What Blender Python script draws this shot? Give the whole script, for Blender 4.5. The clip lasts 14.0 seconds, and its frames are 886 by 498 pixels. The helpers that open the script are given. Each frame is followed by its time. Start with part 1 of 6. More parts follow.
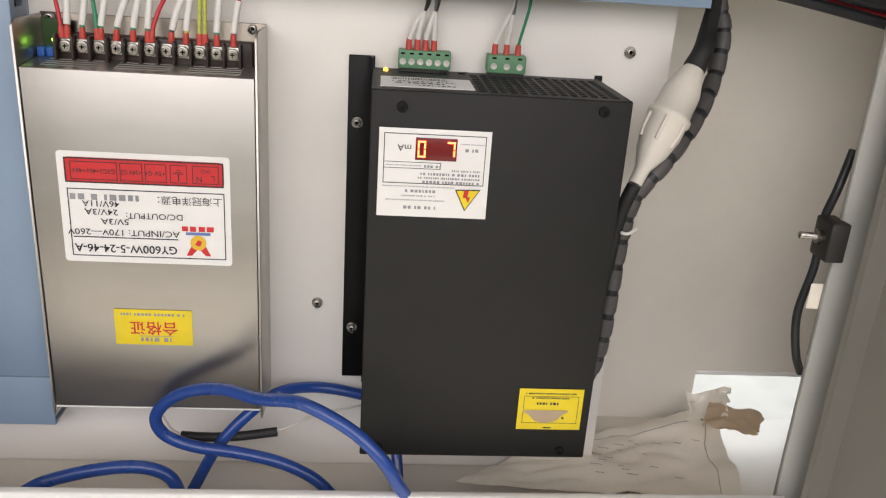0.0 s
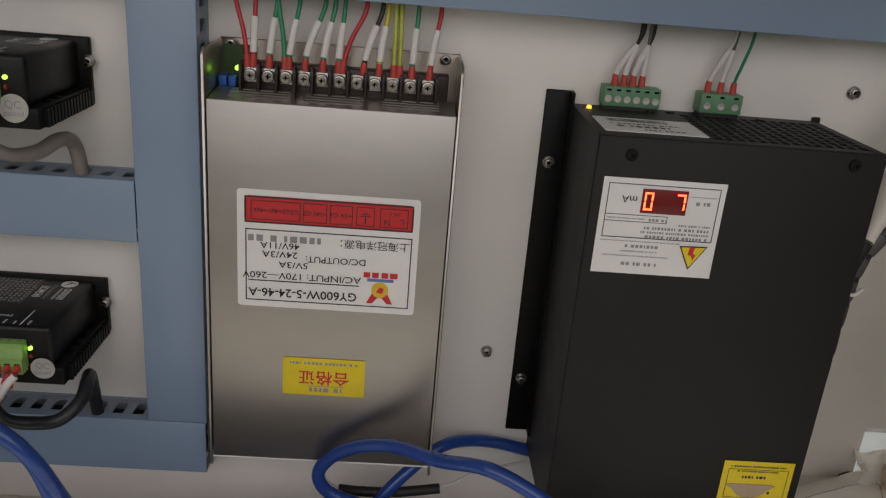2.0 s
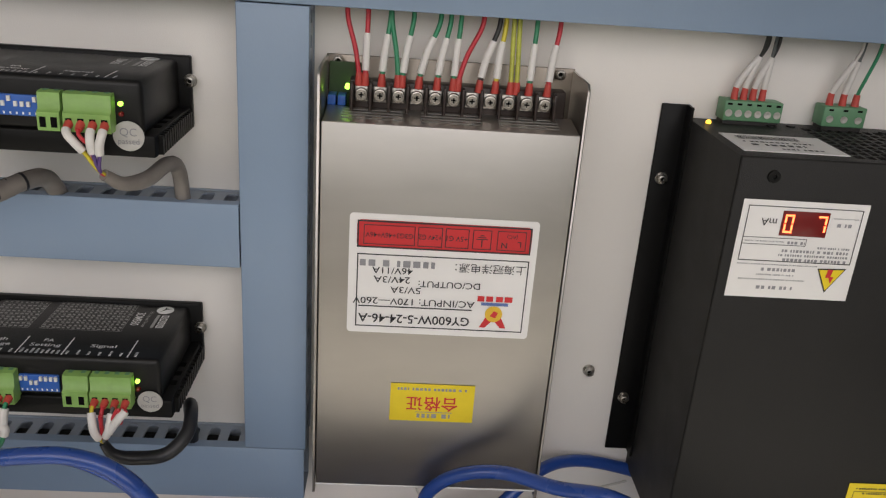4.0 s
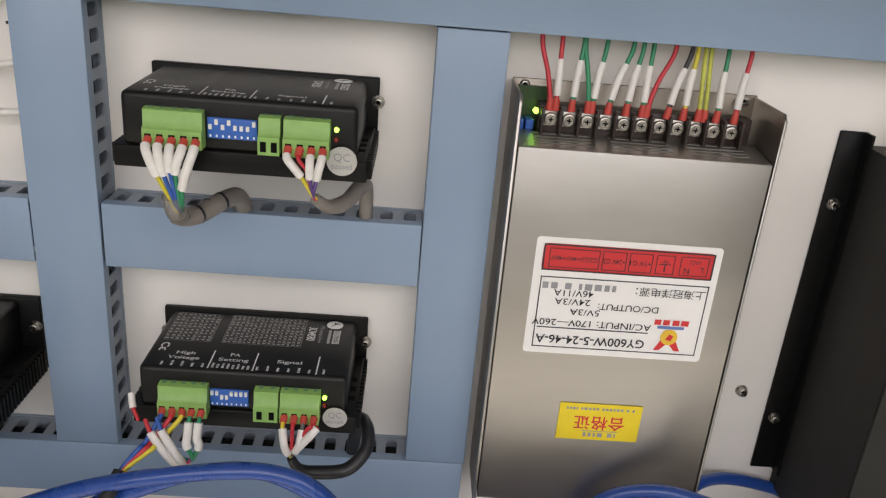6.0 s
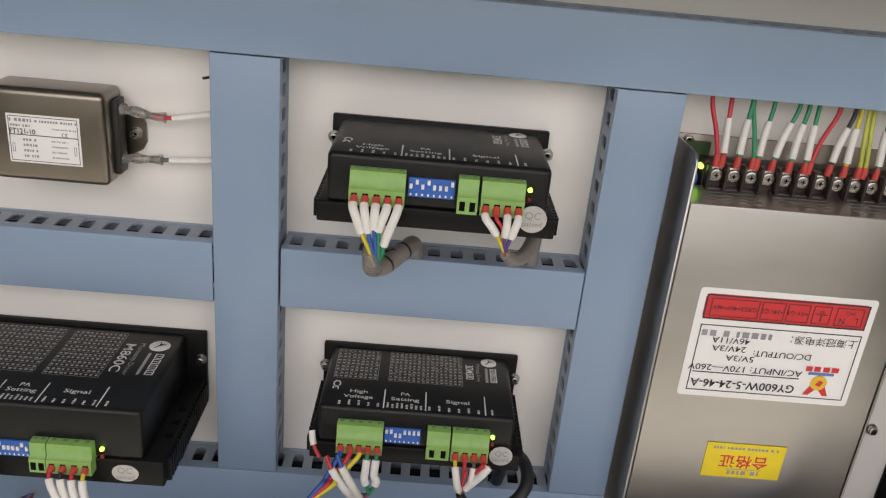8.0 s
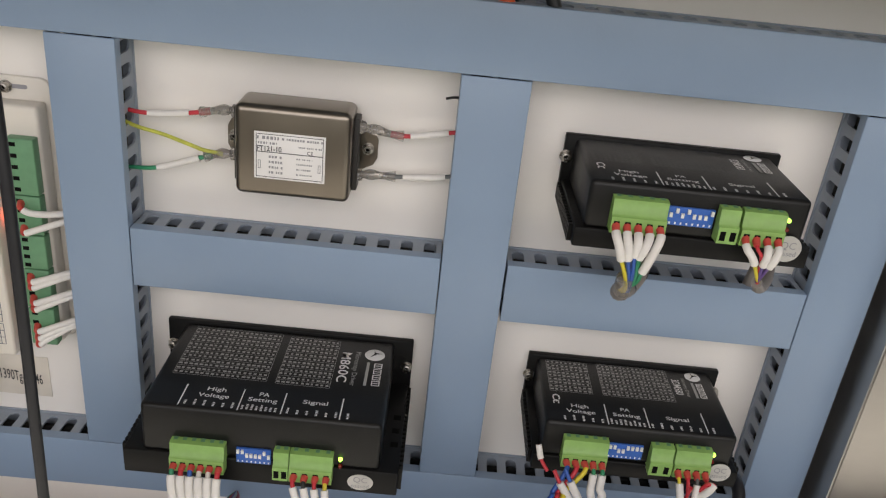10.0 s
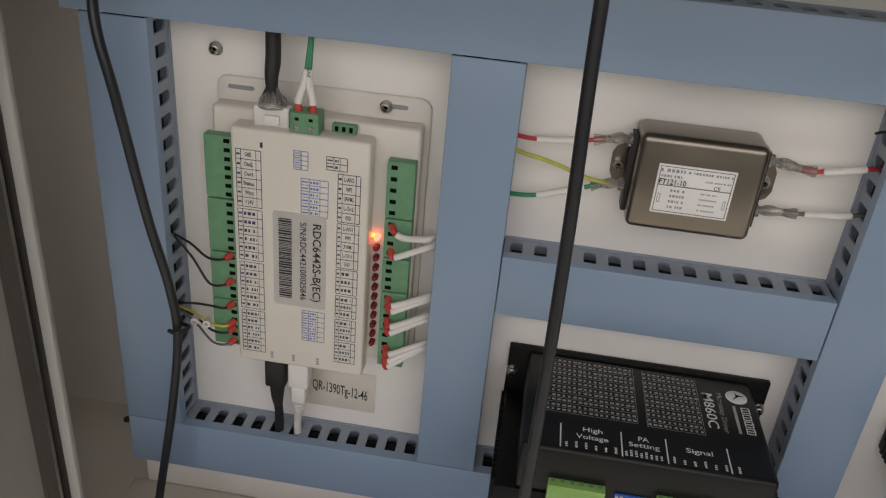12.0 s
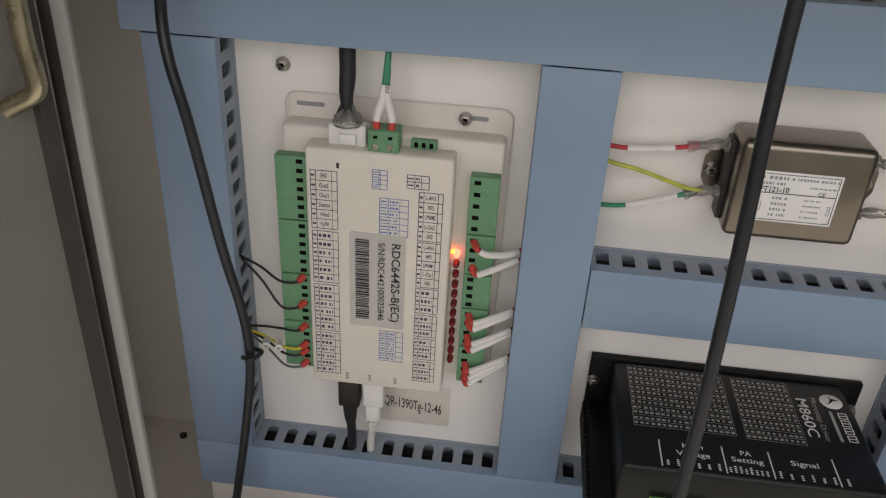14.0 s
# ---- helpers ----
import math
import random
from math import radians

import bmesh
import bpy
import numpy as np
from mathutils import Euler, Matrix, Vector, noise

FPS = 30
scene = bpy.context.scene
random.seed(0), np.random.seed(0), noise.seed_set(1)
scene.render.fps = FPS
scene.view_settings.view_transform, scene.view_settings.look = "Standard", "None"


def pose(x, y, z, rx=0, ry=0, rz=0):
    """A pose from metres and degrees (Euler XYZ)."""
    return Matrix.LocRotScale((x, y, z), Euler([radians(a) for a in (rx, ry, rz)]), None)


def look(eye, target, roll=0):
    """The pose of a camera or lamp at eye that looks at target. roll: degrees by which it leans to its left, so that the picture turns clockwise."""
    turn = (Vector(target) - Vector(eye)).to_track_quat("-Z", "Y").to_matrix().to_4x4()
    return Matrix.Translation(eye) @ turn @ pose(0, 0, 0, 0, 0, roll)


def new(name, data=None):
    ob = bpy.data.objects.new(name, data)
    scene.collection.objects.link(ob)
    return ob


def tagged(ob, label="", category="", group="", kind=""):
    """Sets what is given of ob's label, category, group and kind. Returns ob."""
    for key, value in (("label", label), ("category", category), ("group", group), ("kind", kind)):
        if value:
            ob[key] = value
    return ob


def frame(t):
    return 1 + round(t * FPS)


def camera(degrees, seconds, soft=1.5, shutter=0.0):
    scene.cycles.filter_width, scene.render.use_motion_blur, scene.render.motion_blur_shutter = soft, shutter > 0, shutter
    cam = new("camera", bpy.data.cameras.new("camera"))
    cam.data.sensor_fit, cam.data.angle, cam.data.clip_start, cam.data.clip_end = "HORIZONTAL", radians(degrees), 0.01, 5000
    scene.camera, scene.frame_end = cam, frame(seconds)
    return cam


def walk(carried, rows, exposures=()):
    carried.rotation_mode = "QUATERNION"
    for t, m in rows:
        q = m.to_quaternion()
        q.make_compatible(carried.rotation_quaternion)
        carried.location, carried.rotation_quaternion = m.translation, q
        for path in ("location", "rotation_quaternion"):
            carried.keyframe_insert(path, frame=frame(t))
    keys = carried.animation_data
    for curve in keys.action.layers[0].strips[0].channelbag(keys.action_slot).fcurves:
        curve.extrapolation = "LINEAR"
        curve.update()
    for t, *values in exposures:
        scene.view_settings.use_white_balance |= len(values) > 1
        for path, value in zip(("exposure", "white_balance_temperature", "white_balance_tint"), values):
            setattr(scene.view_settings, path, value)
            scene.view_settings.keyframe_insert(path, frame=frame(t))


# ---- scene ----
cam = camera(56.69, 14.0, soft=1.2)
PATH = [
    (0, (0.0238, 0.0065, 0.4936), (0.0656, 0.4741, 0.3214), 3.84),
    (0.5, (0.0051, 0.0214, 0.4924), (0.0428, 0.4897, 0.3214), 4.04),
    (1, (-0.0303, 0.0425, 0.4972), (-0.0052, 0.5109, 0.3243), 4.69),
    (1.5, (-0.0500, 0.0528, 0.4993), (-0.0246, 0.5206, 0.3247), 4.89),
    (2, (-0.0665, 0.0579, 0.5009), (-0.0425, 0.5257, 0.3261), 4.79),
    (4.5, (-0.1556, 0.0857, 0.5112), (-0.1258, 0.5485, 0.3243), 4.20),
    (5, (-0.1860, 0.0899, 0.5138), (-0.1592, 0.5517, 0.3238), 4.45),
    (5.5, (-0.2083, 0.0910, 0.5182), (-0.1827, 0.5529, 0.3284), 5.03),
    (6, (-0.2181, 0.0847, 0.5206), (-0.1954, 0.5465, 0.3304), 4.99),
    (6.5, (-0.2355, 0.0829, 0.5238), (-0.2172, 0.5448, 0.3334), 4.96),
    (7, (-0.2579, 0.0798, 0.5334), (-0.2406, 0.5418, 0.3432), 5.18),
    (9.5, (-0.3834, 0.0807, 0.5608), (-0.3681, 0.5327, 0.3476), 6.24),
    (10, (-0.4166, 0.0855, 0.5657), (-0.4076, 0.5359, 0.3488), 6.18),
    (10.5, (-0.4446, 0.0869, 0.5686), (-0.4486, 0.5367, 0.3503), 5.84),
    (11, (-0.4741, 0.0907, 0.5726), (-0.4907, 0.5375, 0.3486), 5.99),
    (11.5, (-0.5216, 0.1005, 0.5717), (-0.5498, 0.5409, 0.3366), 5.96),
    (12, (-0.5697, 0.1098, 0.5697), (-0.6132, 0.5479, 0.3326), 5.32),
    (12.5, (-0.6049, 0.1176, 0.5647), (-0.6545, 0.5540, 0.3257), 4.58),
    (13, (-0.6236, 0.1201, 0.5585), (-0.6734, 0.5544, 0.3157), 3.30),
    (13.5, (-0.6342, 0.1179, 0.5577), (-0.6794, 0.5518, 0.3135), 3.05),
    (14, (-0.6180, 0.1309, 0.5805), (-0.6562, 0.5595, 0.3258), 3.24),
]
EXPOSURES = [(0, 0.38), (0.5, -0.14), (1, -0.5), (1.5, -0.78), (2, -0.8), (4.5, 0.0), (5, 0.08), (5.5, 0.08), (6, 0.14), (7, 0.1), (9.5, 0.08), (11, -0.12), (12, -0.40), (13, -0.24), (13.5, -0.2), (14, -0.31)]
walk(cam, [(t, look(eye, target, roll)) for t, eye, target, roll in PATH], EXPOSURES)

# ---- world, lamps, exposure ----
world = bpy.data.worlds.new("world")
scene.world = world
world.use_nodes = True
sky = world.node_tree.nodes.new("ShaderNodeTexSky")
sky.sky_type = "NISHITA"
sky.sun_disc = False
sky.sun_elevation, sky.sun_rotation = radians(58), radians(192)
world.node_tree.nodes["Background"].inputs[1].default_value = 0.1
world.node_tree.links.new(sky.outputs[0], world.node_tree.nodes["Background"].inputs[0])


def area_lamp(name, eye, target, sx, sy, watts, colour):
    data = bpy.data.lights.new(name, "AREA")
    data.shape, data.size, data.size_y, data.energy, data.color = "RECTANGLE", sx, sy, watts, colour
    ob = new(name, data)
    ob.matrix_world = look(eye, target)
    return ob


# daylight from in front of the cabinet, as through an unseen wide workshop window
area_lamp("front_daylight", (-0.2, -2.25, 1.75), (-0.2, 0.5, 1.60), 4.8, 1.7, 58, (1.0, 0.875, 0.775))
sun = new("sun", bpy.data.lights.new("sun", "SUN"))
sun.data.energy, sun.data.angle, sun.data.color = 4.6, radians(0.6), (1.0, 0.93, 0.82)
sun.rotation_euler = (radians(38), 0, radians(-8))
# unseen lamp added to brighten the floor beyond the rear cable hole
area_lamp("rear_fill_light", (1.3, 2.9, 1.5), (0.6, 0.9, -0.6), 1.6, 1.6, 70, (0.93, 0.97, 1.0))

# ---- materials ----


def mat(name, colour, rough=0.5, metal=0.0, vary=0.08, scale=60.0, bump=0.05, fine=900.0, stain=0.0, stain_colour=(0.2, 0.17, 0.13), coat=0.0, stretch=(1, 1, 1), spec=0.5):
    """A surface with broad tone changes, fine relief and, if asked for, stains."""
    m = bpy.data.materials.new(name)
    m.use_nodes = True
    nt = m.node_tree
    b = nt.nodes["Principled BSDF"]
    b.inputs["Roughness"].default_value, b.inputs["Metallic"].default_value = rough, metal
    b.inputs["Coat Weight"].default_value, b.inputs["Specular IOR Level"].default_value = coat, spec
    co = nt.nodes.new("ShaderNodeTexCoord")
    mp = nt.nodes.new("ShaderNodeMapping")
    mp.inputs["Scale"].default_value = stretch
    nt.links.new(co.outputs["Object"], mp.inputs[0])
    n1 = nt.nodes.new("ShaderNodeTexNoise")
    n1.inputs["Scale"].default_value, n1.inputs["Detail"].default_value = scale, 5
    nt.links.new(mp.outputs[0], n1.inputs["Vector"])
    ramp = nt.nodes.new("ShaderNodeMapRange")
    ramp.inputs[1].default_value, ramp.inputs[2].default_value = 0.3, 0.7
    ramp.inputs[3].default_value, ramp.inputs[4].default_value = 1 - vary, 1 + vary
    nt.links.new(n1.outputs[0], ramp.inputs[0])
    mul = nt.nodes.new("ShaderNodeVectorMath")
    mul.operation = "SCALE"
    mul.inputs[0].default_value = colour
    nt.links.new(ramp.outputs[0], mul.inputs["Scale"])
    out = mul.outputs[0]
    if stain:
        n3 = nt.nodes.new("ShaderNodeTexNoise")
        n3.inputs["Scale"].default_value, n3.inputs["Detail"].default_value, n3.inputs["Roughness"].default_value = scale * 0.4, 8, 0.7
        nt.links.new(mp.outputs[0], n3.inputs["Vector"])
        r3 = nt.nodes.new("ShaderNodeMapRange")
        r3.inputs[1].default_value, r3.inputs[2].default_value, r3.inputs[4].default_value = 0.56, 0.74, stain
        nt.links.new(n3.outputs[0], r3.inputs[0])
        mix = nt.nodes.new("ShaderNodeMix")
        mix.data_type = "RGBA"
        nt.links.new(r3.outputs[0], mix.inputs["Factor"])
        nt.links.new(out, mix.inputs["A"])
        mix.inputs["B"].default_value = (*stain_colour, 1)
        out = mix.outputs["Result"]
    nt.links.new(out, b.inputs["Base Color"])
    n2 = nt.nodes.new("ShaderNodeTexNoise")
    n2.inputs["Scale"].default_value, n2.inputs["Detail"].default_value = fine, 3
    nt.links.new(mp.outputs[0], n2.inputs["Vector"])
    rr = nt.nodes.new("ShaderNodeMapRange")
    rr.inputs[3].default_value, rr.inputs[4].default_value = max(0.02, rough * 0.8), min(1, rough * 1.2)
    nt.links.new(n1.outputs[0], rr.inputs[0])
    nt.links.new(rr.outputs[0], b.inputs["Roughness"])
    if bump:
        bp = nt.nodes.new("ShaderNodeBump")
        bp.inputs["Strength"].default_value, bp.inputs["Distance"].default_value = bump, 0.001
        nt.links.new(n2.outputs[0], bp.inputs["Height"])
        nt.links.new(bp.outputs[0], b.inputs["Normal"])
    return m


def glow(name, colour, strength, base=(0.3, 0.05, 0.03)):
    m = mat(name, base, 0.3, bump=0)
    b = m.node_tree.nodes["Principled BSDF"]
    b.inputs["Emission Color"].default_value, b.inputs["Emission Strength"].default_value = (*colour, 1), strength
    return m


def clear(name, colour, rough=0.15, weight=0.75):
    m = mat(name, colour, rough, bump=0.02)
    m.node_tree.nodes["Principled BSDF"].inputs["Transmission Weight"].default_value = weight
    return m


PANEL = mat("white_powder_coat", (0.86, 0.83, 0.79), 0.42, vary=0.03, scale=9, bump=0.12, fine=1400, stain=0.10, stain_colour=(0.62, 0.54, 0.44))
CREAM = mat("cream_sheet_metal", (0.74, 0.70, 0.635), 0.5, vary=0.05, scale=7, bump=0.12, fine=1200, stain=0.2, stain_colour=(0.45, 0.38, 0.3))
DUCT = mat("blue_grey_plastic", (0.255, 0.345, 0.475), 0.36, vary=0.035, scale=14, bump=0.05, fine=700, stain=0.06, stain_colour=(0.4, 0.42, 0.45))
SLOT = mat("grey_blue_slotted_plastic", (0.29, 0.335, 0.40), 0.45, vary=0.05, scale=30, bump=0.05)
STEEL = mat("brushed_steel", (0.50, 0.475, 0.445), 0.37, 1.0, vary=0.06, scale=14, bump=0.004, fine=420, stain=0.35, stain_colour=(0.60, 0.575, 0.55), stretch=(1, 1, 3))
NICKEL = mat("satin_nickel_plate", (0.25, 0.22, 0.185), 0.30, 1.0, vary=0.05, scale=50, bump=0.03)
BOLT = mat("zinc_bolt", (0.42, 0.40, 0.37), 0.28, 1.0, vary=0.15, scale=300, bump=0.1)
TERMINAL = mat("dull_nickel_screw", (0.55, 0.52, 0.48), 0.30, 1.0, vary=0.2, scale=400, bump=0.1)
BRASS = mat("yellow_zinc_rod", (0.46, 0.41, 0.29), 0.28, 1.0, vary=0.15, scale=90, bump=0.1)
BLACK = mat("black_powder_coat", (0.017, 0.0165, 0.016), 0.5, vary=0.1, scale=60, bump=0.25, fine=1800, spec=0.3)
ANOD = mat("black_anodised_metal", (0.006, 0.006, 0.006), 0.42, vary=0.12, scale=80, bump=0.08, spec=0.2)
COVER = mat("black_satin_paint", (0.0065, 0.0065, 0.0065), 0.38, vary=0.15, scale=70, bump=0.12, fine=1600, spec=0.34)
DARK = mat("dark_plastic", (0.02, 0.018, 0.017), 0.5, vary=0.1)
VOID = mat("black_hole", (0.004, 0.004, 0.004), 0.9, bump=0, spec=0.1)
BLOCK = mat("dark_brown_plastic", (0.036, 0.024, 0.020), 0.4, vary=0.1)
GREEN = mat("bright_green_plastic", (0.26, 0.455, 0.125), 0.42, vary=0.07, scale=200, bump=0.05)
DGREEN = mat("dark_green_plastic", (0.135, 0.30, 0.165), 0.45, vary=0.07, scale=200, bump=0.05)
DIP = mat("blue_switch_plastic", (0.035, 0.13, 0.50), 0.4)
WHITE = mat("white_plastic", (0.80, 0.79, 0.76), 0.45, vary=0.03, scale=100)
CASE = mat("ivory_plastic", (0.74, 0.70, 0.63), 0.42, vary=0.03, scale=40, bump=0.12, fine=1500)
SLEEVE = mat("white_marker_sleeve", (0.78, 0.76, 0.73), 0.5, vary=0.04, scale=300)
SATIN = mat("satin_steel", (0.62, 0.60, 0.56), 0.5, 1.0, vary=0.05, scale=40)
SEAL = mat("dark_rubber_seal", (0.055, 0.05, 0.044), 0.6, vary=0.1, scale=40, bump=0.1)
PAPER = mat("crumpled_paper", (0.82, 0.77, 0.68), 0.8, vary=0.06, scale=30, bump=0.4, fine=120)
CARD = mat("brown_cardboard", (0.50, 0.38, 0.26), 0.8, vary=0.1, scale=40, bump=0.2)
LABEL = mat("white_label_vinyl", (0.86, 0.85, 0.84), 0.4, vary=0.02, scale=60, bump=0.03)
SILVER = mat("silver_foil_label", (0.55, 0.54, 0.52), 0.4, 0.35, vary=0.06, scale=120, bump=0.05)
YELLOW = mat("yellow_label", (0.85, 0.66, 0.02), 0.45, vary=0.04, scale=100)
RED_INK = mat("red_print", (0.62, 0.03, 0.035), 0.45, vary=0.06)
INK = mat("black_print", (0.03, 0.03, 0.035), 0.6, bump=0)
GREY_INK = mat("grey_print", (0.30, 0.30, 0.32), 0.6, bump=0)
BLUE_INK = mat("blue_print", (0.13, 0.20, 0.46), 0.6, bump=0)
TABLE_INK = mat("blue_black_print", (0.05, 0.06, 0.11), 0.6, bump=0)
WHITE_INK = mat("white_print", (0.85, 0.85, 0.85), 0.6, bump=0)
FAINT_INK = mat("grey_white_print", (0.42, 0.42, 0.41), 0.6, bump=0)
GOLD = mat("gold_print", (0.75, 0.48, 0.04), 0.5)
HOSE = mat("blue_hose_plastic", (0.018, 0.066, 0.31), 0.28, vary=0.08, scale=30, bump=0.05, coat=0.3)
RUBBER = mat("black_rubber", (0.017, 0.018, 0.022), 0.38, vary=0.12, scale=40, bump=0.08)
# near black, to put the shade inside the duct slots into the colour
SLOT_DARK = mat("slot_dark_filler", (0.006, 0.006, 0.006), 0.65, vary=0.1, spec=0.15)
HEAT = mat("black_heatshrink", (0.016, 0.016, 0.016), 0.6, bump=0.3, fine=500)
SPIRAL = mat("grey_spiral_wrap", (0.085, 0.08, 0.08), 0.5, vary=0.12, scale=120, bump=0.1)
PALE_WRAP = mat("pale_grey_wrap", (0.25, 0.225, 0.205), 0.45, vary=0.1, scale=120, bump=0.1)
DOOR = mat("warm_grey_powder_coat", (0.205, 0.195, 0.175), 0.45, vary=0.05, scale=9, bump=0.25, fine=1500, stain=0.15, stain_colour=(0.24, 0.23, 0.2))
FRAME = mat("grey_powder_coat", (0.36, 0.36, 0.34), 0.5, vary=0.05, scale=15, bump=0.15)
CONCRETE = mat("workshop_concrete", (0.52, 0.51, 0.48), 0.7, vary=0.15, scale=4, bump=0.2, fine=200)
PLASTER = mat("workshop_plaster", (0.62, 0.60, 0.56), 0.8, vary=0.08, scale=3, bump=0.2, fine=150)
CLEAR = clear("clear_sleeve", (0.74, 0.71, 0.67), 0.16, 0.8)
WIRE = {
    "red": mat("red_insulation", (0.52, 0.03, 0.045), 0.4, vary=0.06),
    "green": mat("green_insulation", (0.03, 0.25, 0.12), 0.4, vary=0.06),
    "yellow": mat("yellow_insulation", (0.66, 0.56, 0.04), 0.4, vary=0.06),
    "yellow_green": mat("yellow_green_insulation", (0.48, 0.50, 0.07), 0.4, vary=0.2, scale=150),
    "blue": mat("blue_insulation", (0.03, 0.10, 0.40), 0.4, vary=0.06),
    "black": mat("black_insulation", (0.02, 0.02, 0.02), 0.4, vary=0.06),
    "grey": mat("grey_insulation", (0.12, 0.13, 0.13), 0.45, vary=0.06),
    "white": mat("white_insulation", (0.66, 0.64, 0.60), 0.45, vary=0.06),
    "violet": mat("violet_insulation", (0.10, 0.05, 0.22), 0.4, vary=0.06),
    "orange": mat("orange_insulation", (0.75, 0.12, 0.03), 0.38, vary=0.05),
}
FERRULE = mat("red_ferrule", (0.56, 0.075, 0.06), 0.4, vary=0.06)
LED_GREEN = glow("green_led", (0.45, 1.0, 0.08), 4.0, (0.2, 0.5, 0.05))
LED_RED = glow("red_led", (1.0, 0.12, 0.06), 6.5)
LED_AMBER = glow("amber_led", (1.0, 0.55, 0.05), 3.0, (0.5, 0.3, 0.05))
LED_OFF = mat("red_led_unlit", (0.20, 0.015, 0.015), 0.25, bump=0)
DIGIT = glow("display_segment", (1.0, 0.16, 0.05), 5.0)
WINDOW = mat("red_display_window", (0.17, 0.010, 0.010), 0.25, bump=0)

# ---- mesh helpers: x along the plate, p out from the plate towards the room, z up ----
PLATE_Y = 0.504
BASE = {}


def V(x, p, z):
    return Vector((x, PLATE_Y - p, z))


def thing(name, at, label, category, group="", kind=""):
    ob = new(name)
    ob.empty_display_size = 0.01
    ob.location = at
    BASE[ob.name] = Vector(at)
    return tagged(ob, label, category, group, kind)


def part(name, bm, material, parent=None, label="", smooth=True):
    me = bpy.data.meshes.new(name)
    base = BASE[parent.name] if parent else Vector()
    if base.length:
        bm.transform(Matrix.Translation(-base))
    bm.normal_update()
    if not smooth:
        for f in bm.faces:
            f.smooth = False
    bm.to_mesh(me)
    bm.free()
    me.materials.append(material)
    if smooth:
        me.set_sharp_from_angle(angle=radians(60))
    ob = new(name, me)
    if name in ("pin_table", "connector_table", "printed_table", "bar_code", "number_bar", "vented_top"):
        tagged(ob, kind="stuff")
    if parent:
        ob.parent = parent
    BASE[ob.name] = base
    if label:
        ob["label"] = label
    return ob


def solo(name, bm, material, label, category, group="", kind="", smooth=True):
    return tagged(part(name, bm, material, None, "", smooth), label, category, group, kind)


def add(bm, other):
    me = bpy.data.meshes.new("tmp")
    other.to_mesh(me)
    other.free()
    bm.from_mesh(me)
    bpy.data.meshes.remove(me)
    return bm


def join(*bms):
    for b in bms[1:]:
        add(bms[0], b)
    return bms[0]


def box(x0, x1, p0, p1, z0, z1, bevel=0.0, seg=2):
    bm = bmesh.new()
    m = Matrix.LocRotScale(((x0 + x1) / 2, PLATE_Y - (p0 + p1) / 2, (z0 + z1) / 2), None, (x1 - x0, p1 - p0, z1 - z0))
    bmesh.ops.create_cube(bm, size=1, matrix=m)
    if bevel:
        bmesh.ops.bevel(bm, geom=bm.edges[:], offset=bevel, segments=seg, profile=0.5, affect="EDGES")
        bm.normal_update()
        for f in bm.faces:
            f.smooth = max(abs(c) for c in f.normal) < 0.999
    return bm


def prism(outline, d0, d1, to=lambda a, b, d: V(a, d, b), bevel=0.0):
    """A slab with the given outline (a, b), from depth d0 to d1."""
    bm = bmesh.new()
    lo = [bm.verts.new(to(a, b, d0)) for a, b in outline]
    hi = [bm.verts.new(to(a, b, d1)) for a, b in outline]
    n = len(outline)
    bm.faces.new(lo)
    top = bm.faces.new(hi)
    for i in range(n):
        bm.faces.new((lo[i], lo[(i + 1) % n], hi[(i + 1) % n], hi[i])).smooth = n > 10
    bmesh.ops.recalc_face_normals(bm, faces=bm.faces[:])
    if bevel:
        bmesh.ops.bevel(bm, geom=list(top.edges), offset=bevel, segments=2, profile=0.5, affect="EDGES")
    return bm


def rounded(x0, x1, z0, z1, r, seg=5):
    pts = []
    for cx, cz, a0 in ((x1 - r, z1 - r, 0), (x0 + r, z1 - r, 90), (x0 + r, z0 + r, 180), (x1 - r, z0 + r, 270)):
        pts += [(cx + r * math.cos(radians(a0 + 90 * i / seg)), cz + r * math.sin(radians(a0 + 90 * i / seg))) for i in range(seg + 1)]
    return pts


def lathe(profile, centre, axis=(0, -1, 0), seg=16):
    """A turned piece: (radius, height along the axis) from the foot up."""
    bm = bmesh.new()
    q = Vector(axis).to_track_quat("Z", "Y").to_matrix()
    c = Vector(centre)
    rings = []
    for r, h in profile:
        if r < 1e-6:
            rings.append([bm.verts.new(c + q @ Vector((0, 0, h)))])
        else:
            rings.append([bm.verts.new(c + q @ Vector((r * math.cos(2 * math.pi * i / seg), r * math.sin(2 * math.pi * i / seg), h))) for i in range(seg)])
    for a, b in zip(rings, rings[1:]):
        for i in range(seg):
            j = (i + 1) % seg
            if len(a) == 1 and len(b) > 1:
                bm.faces.new((a[0], b[i], b[j]))
            elif len(b) == 1 and len(a) > 1:
                bm.faces.new((a[i], a[j], b[0]))
            elif len(a) > 1:
                bm.faces.new((a[i], a[j], b[j], b[i]))
    for f in bm.faces:
        f.smooth = seg > 6
    if len(rings[0]) > 1:
        bm.faces.new(rings[0][::-1])
    if len(rings[-1]) > 1:
        bm.faces.new(rings[-1])
    bmesh.ops.recalc_face_normals(bm, faces=bm.faces[:])
    return bm


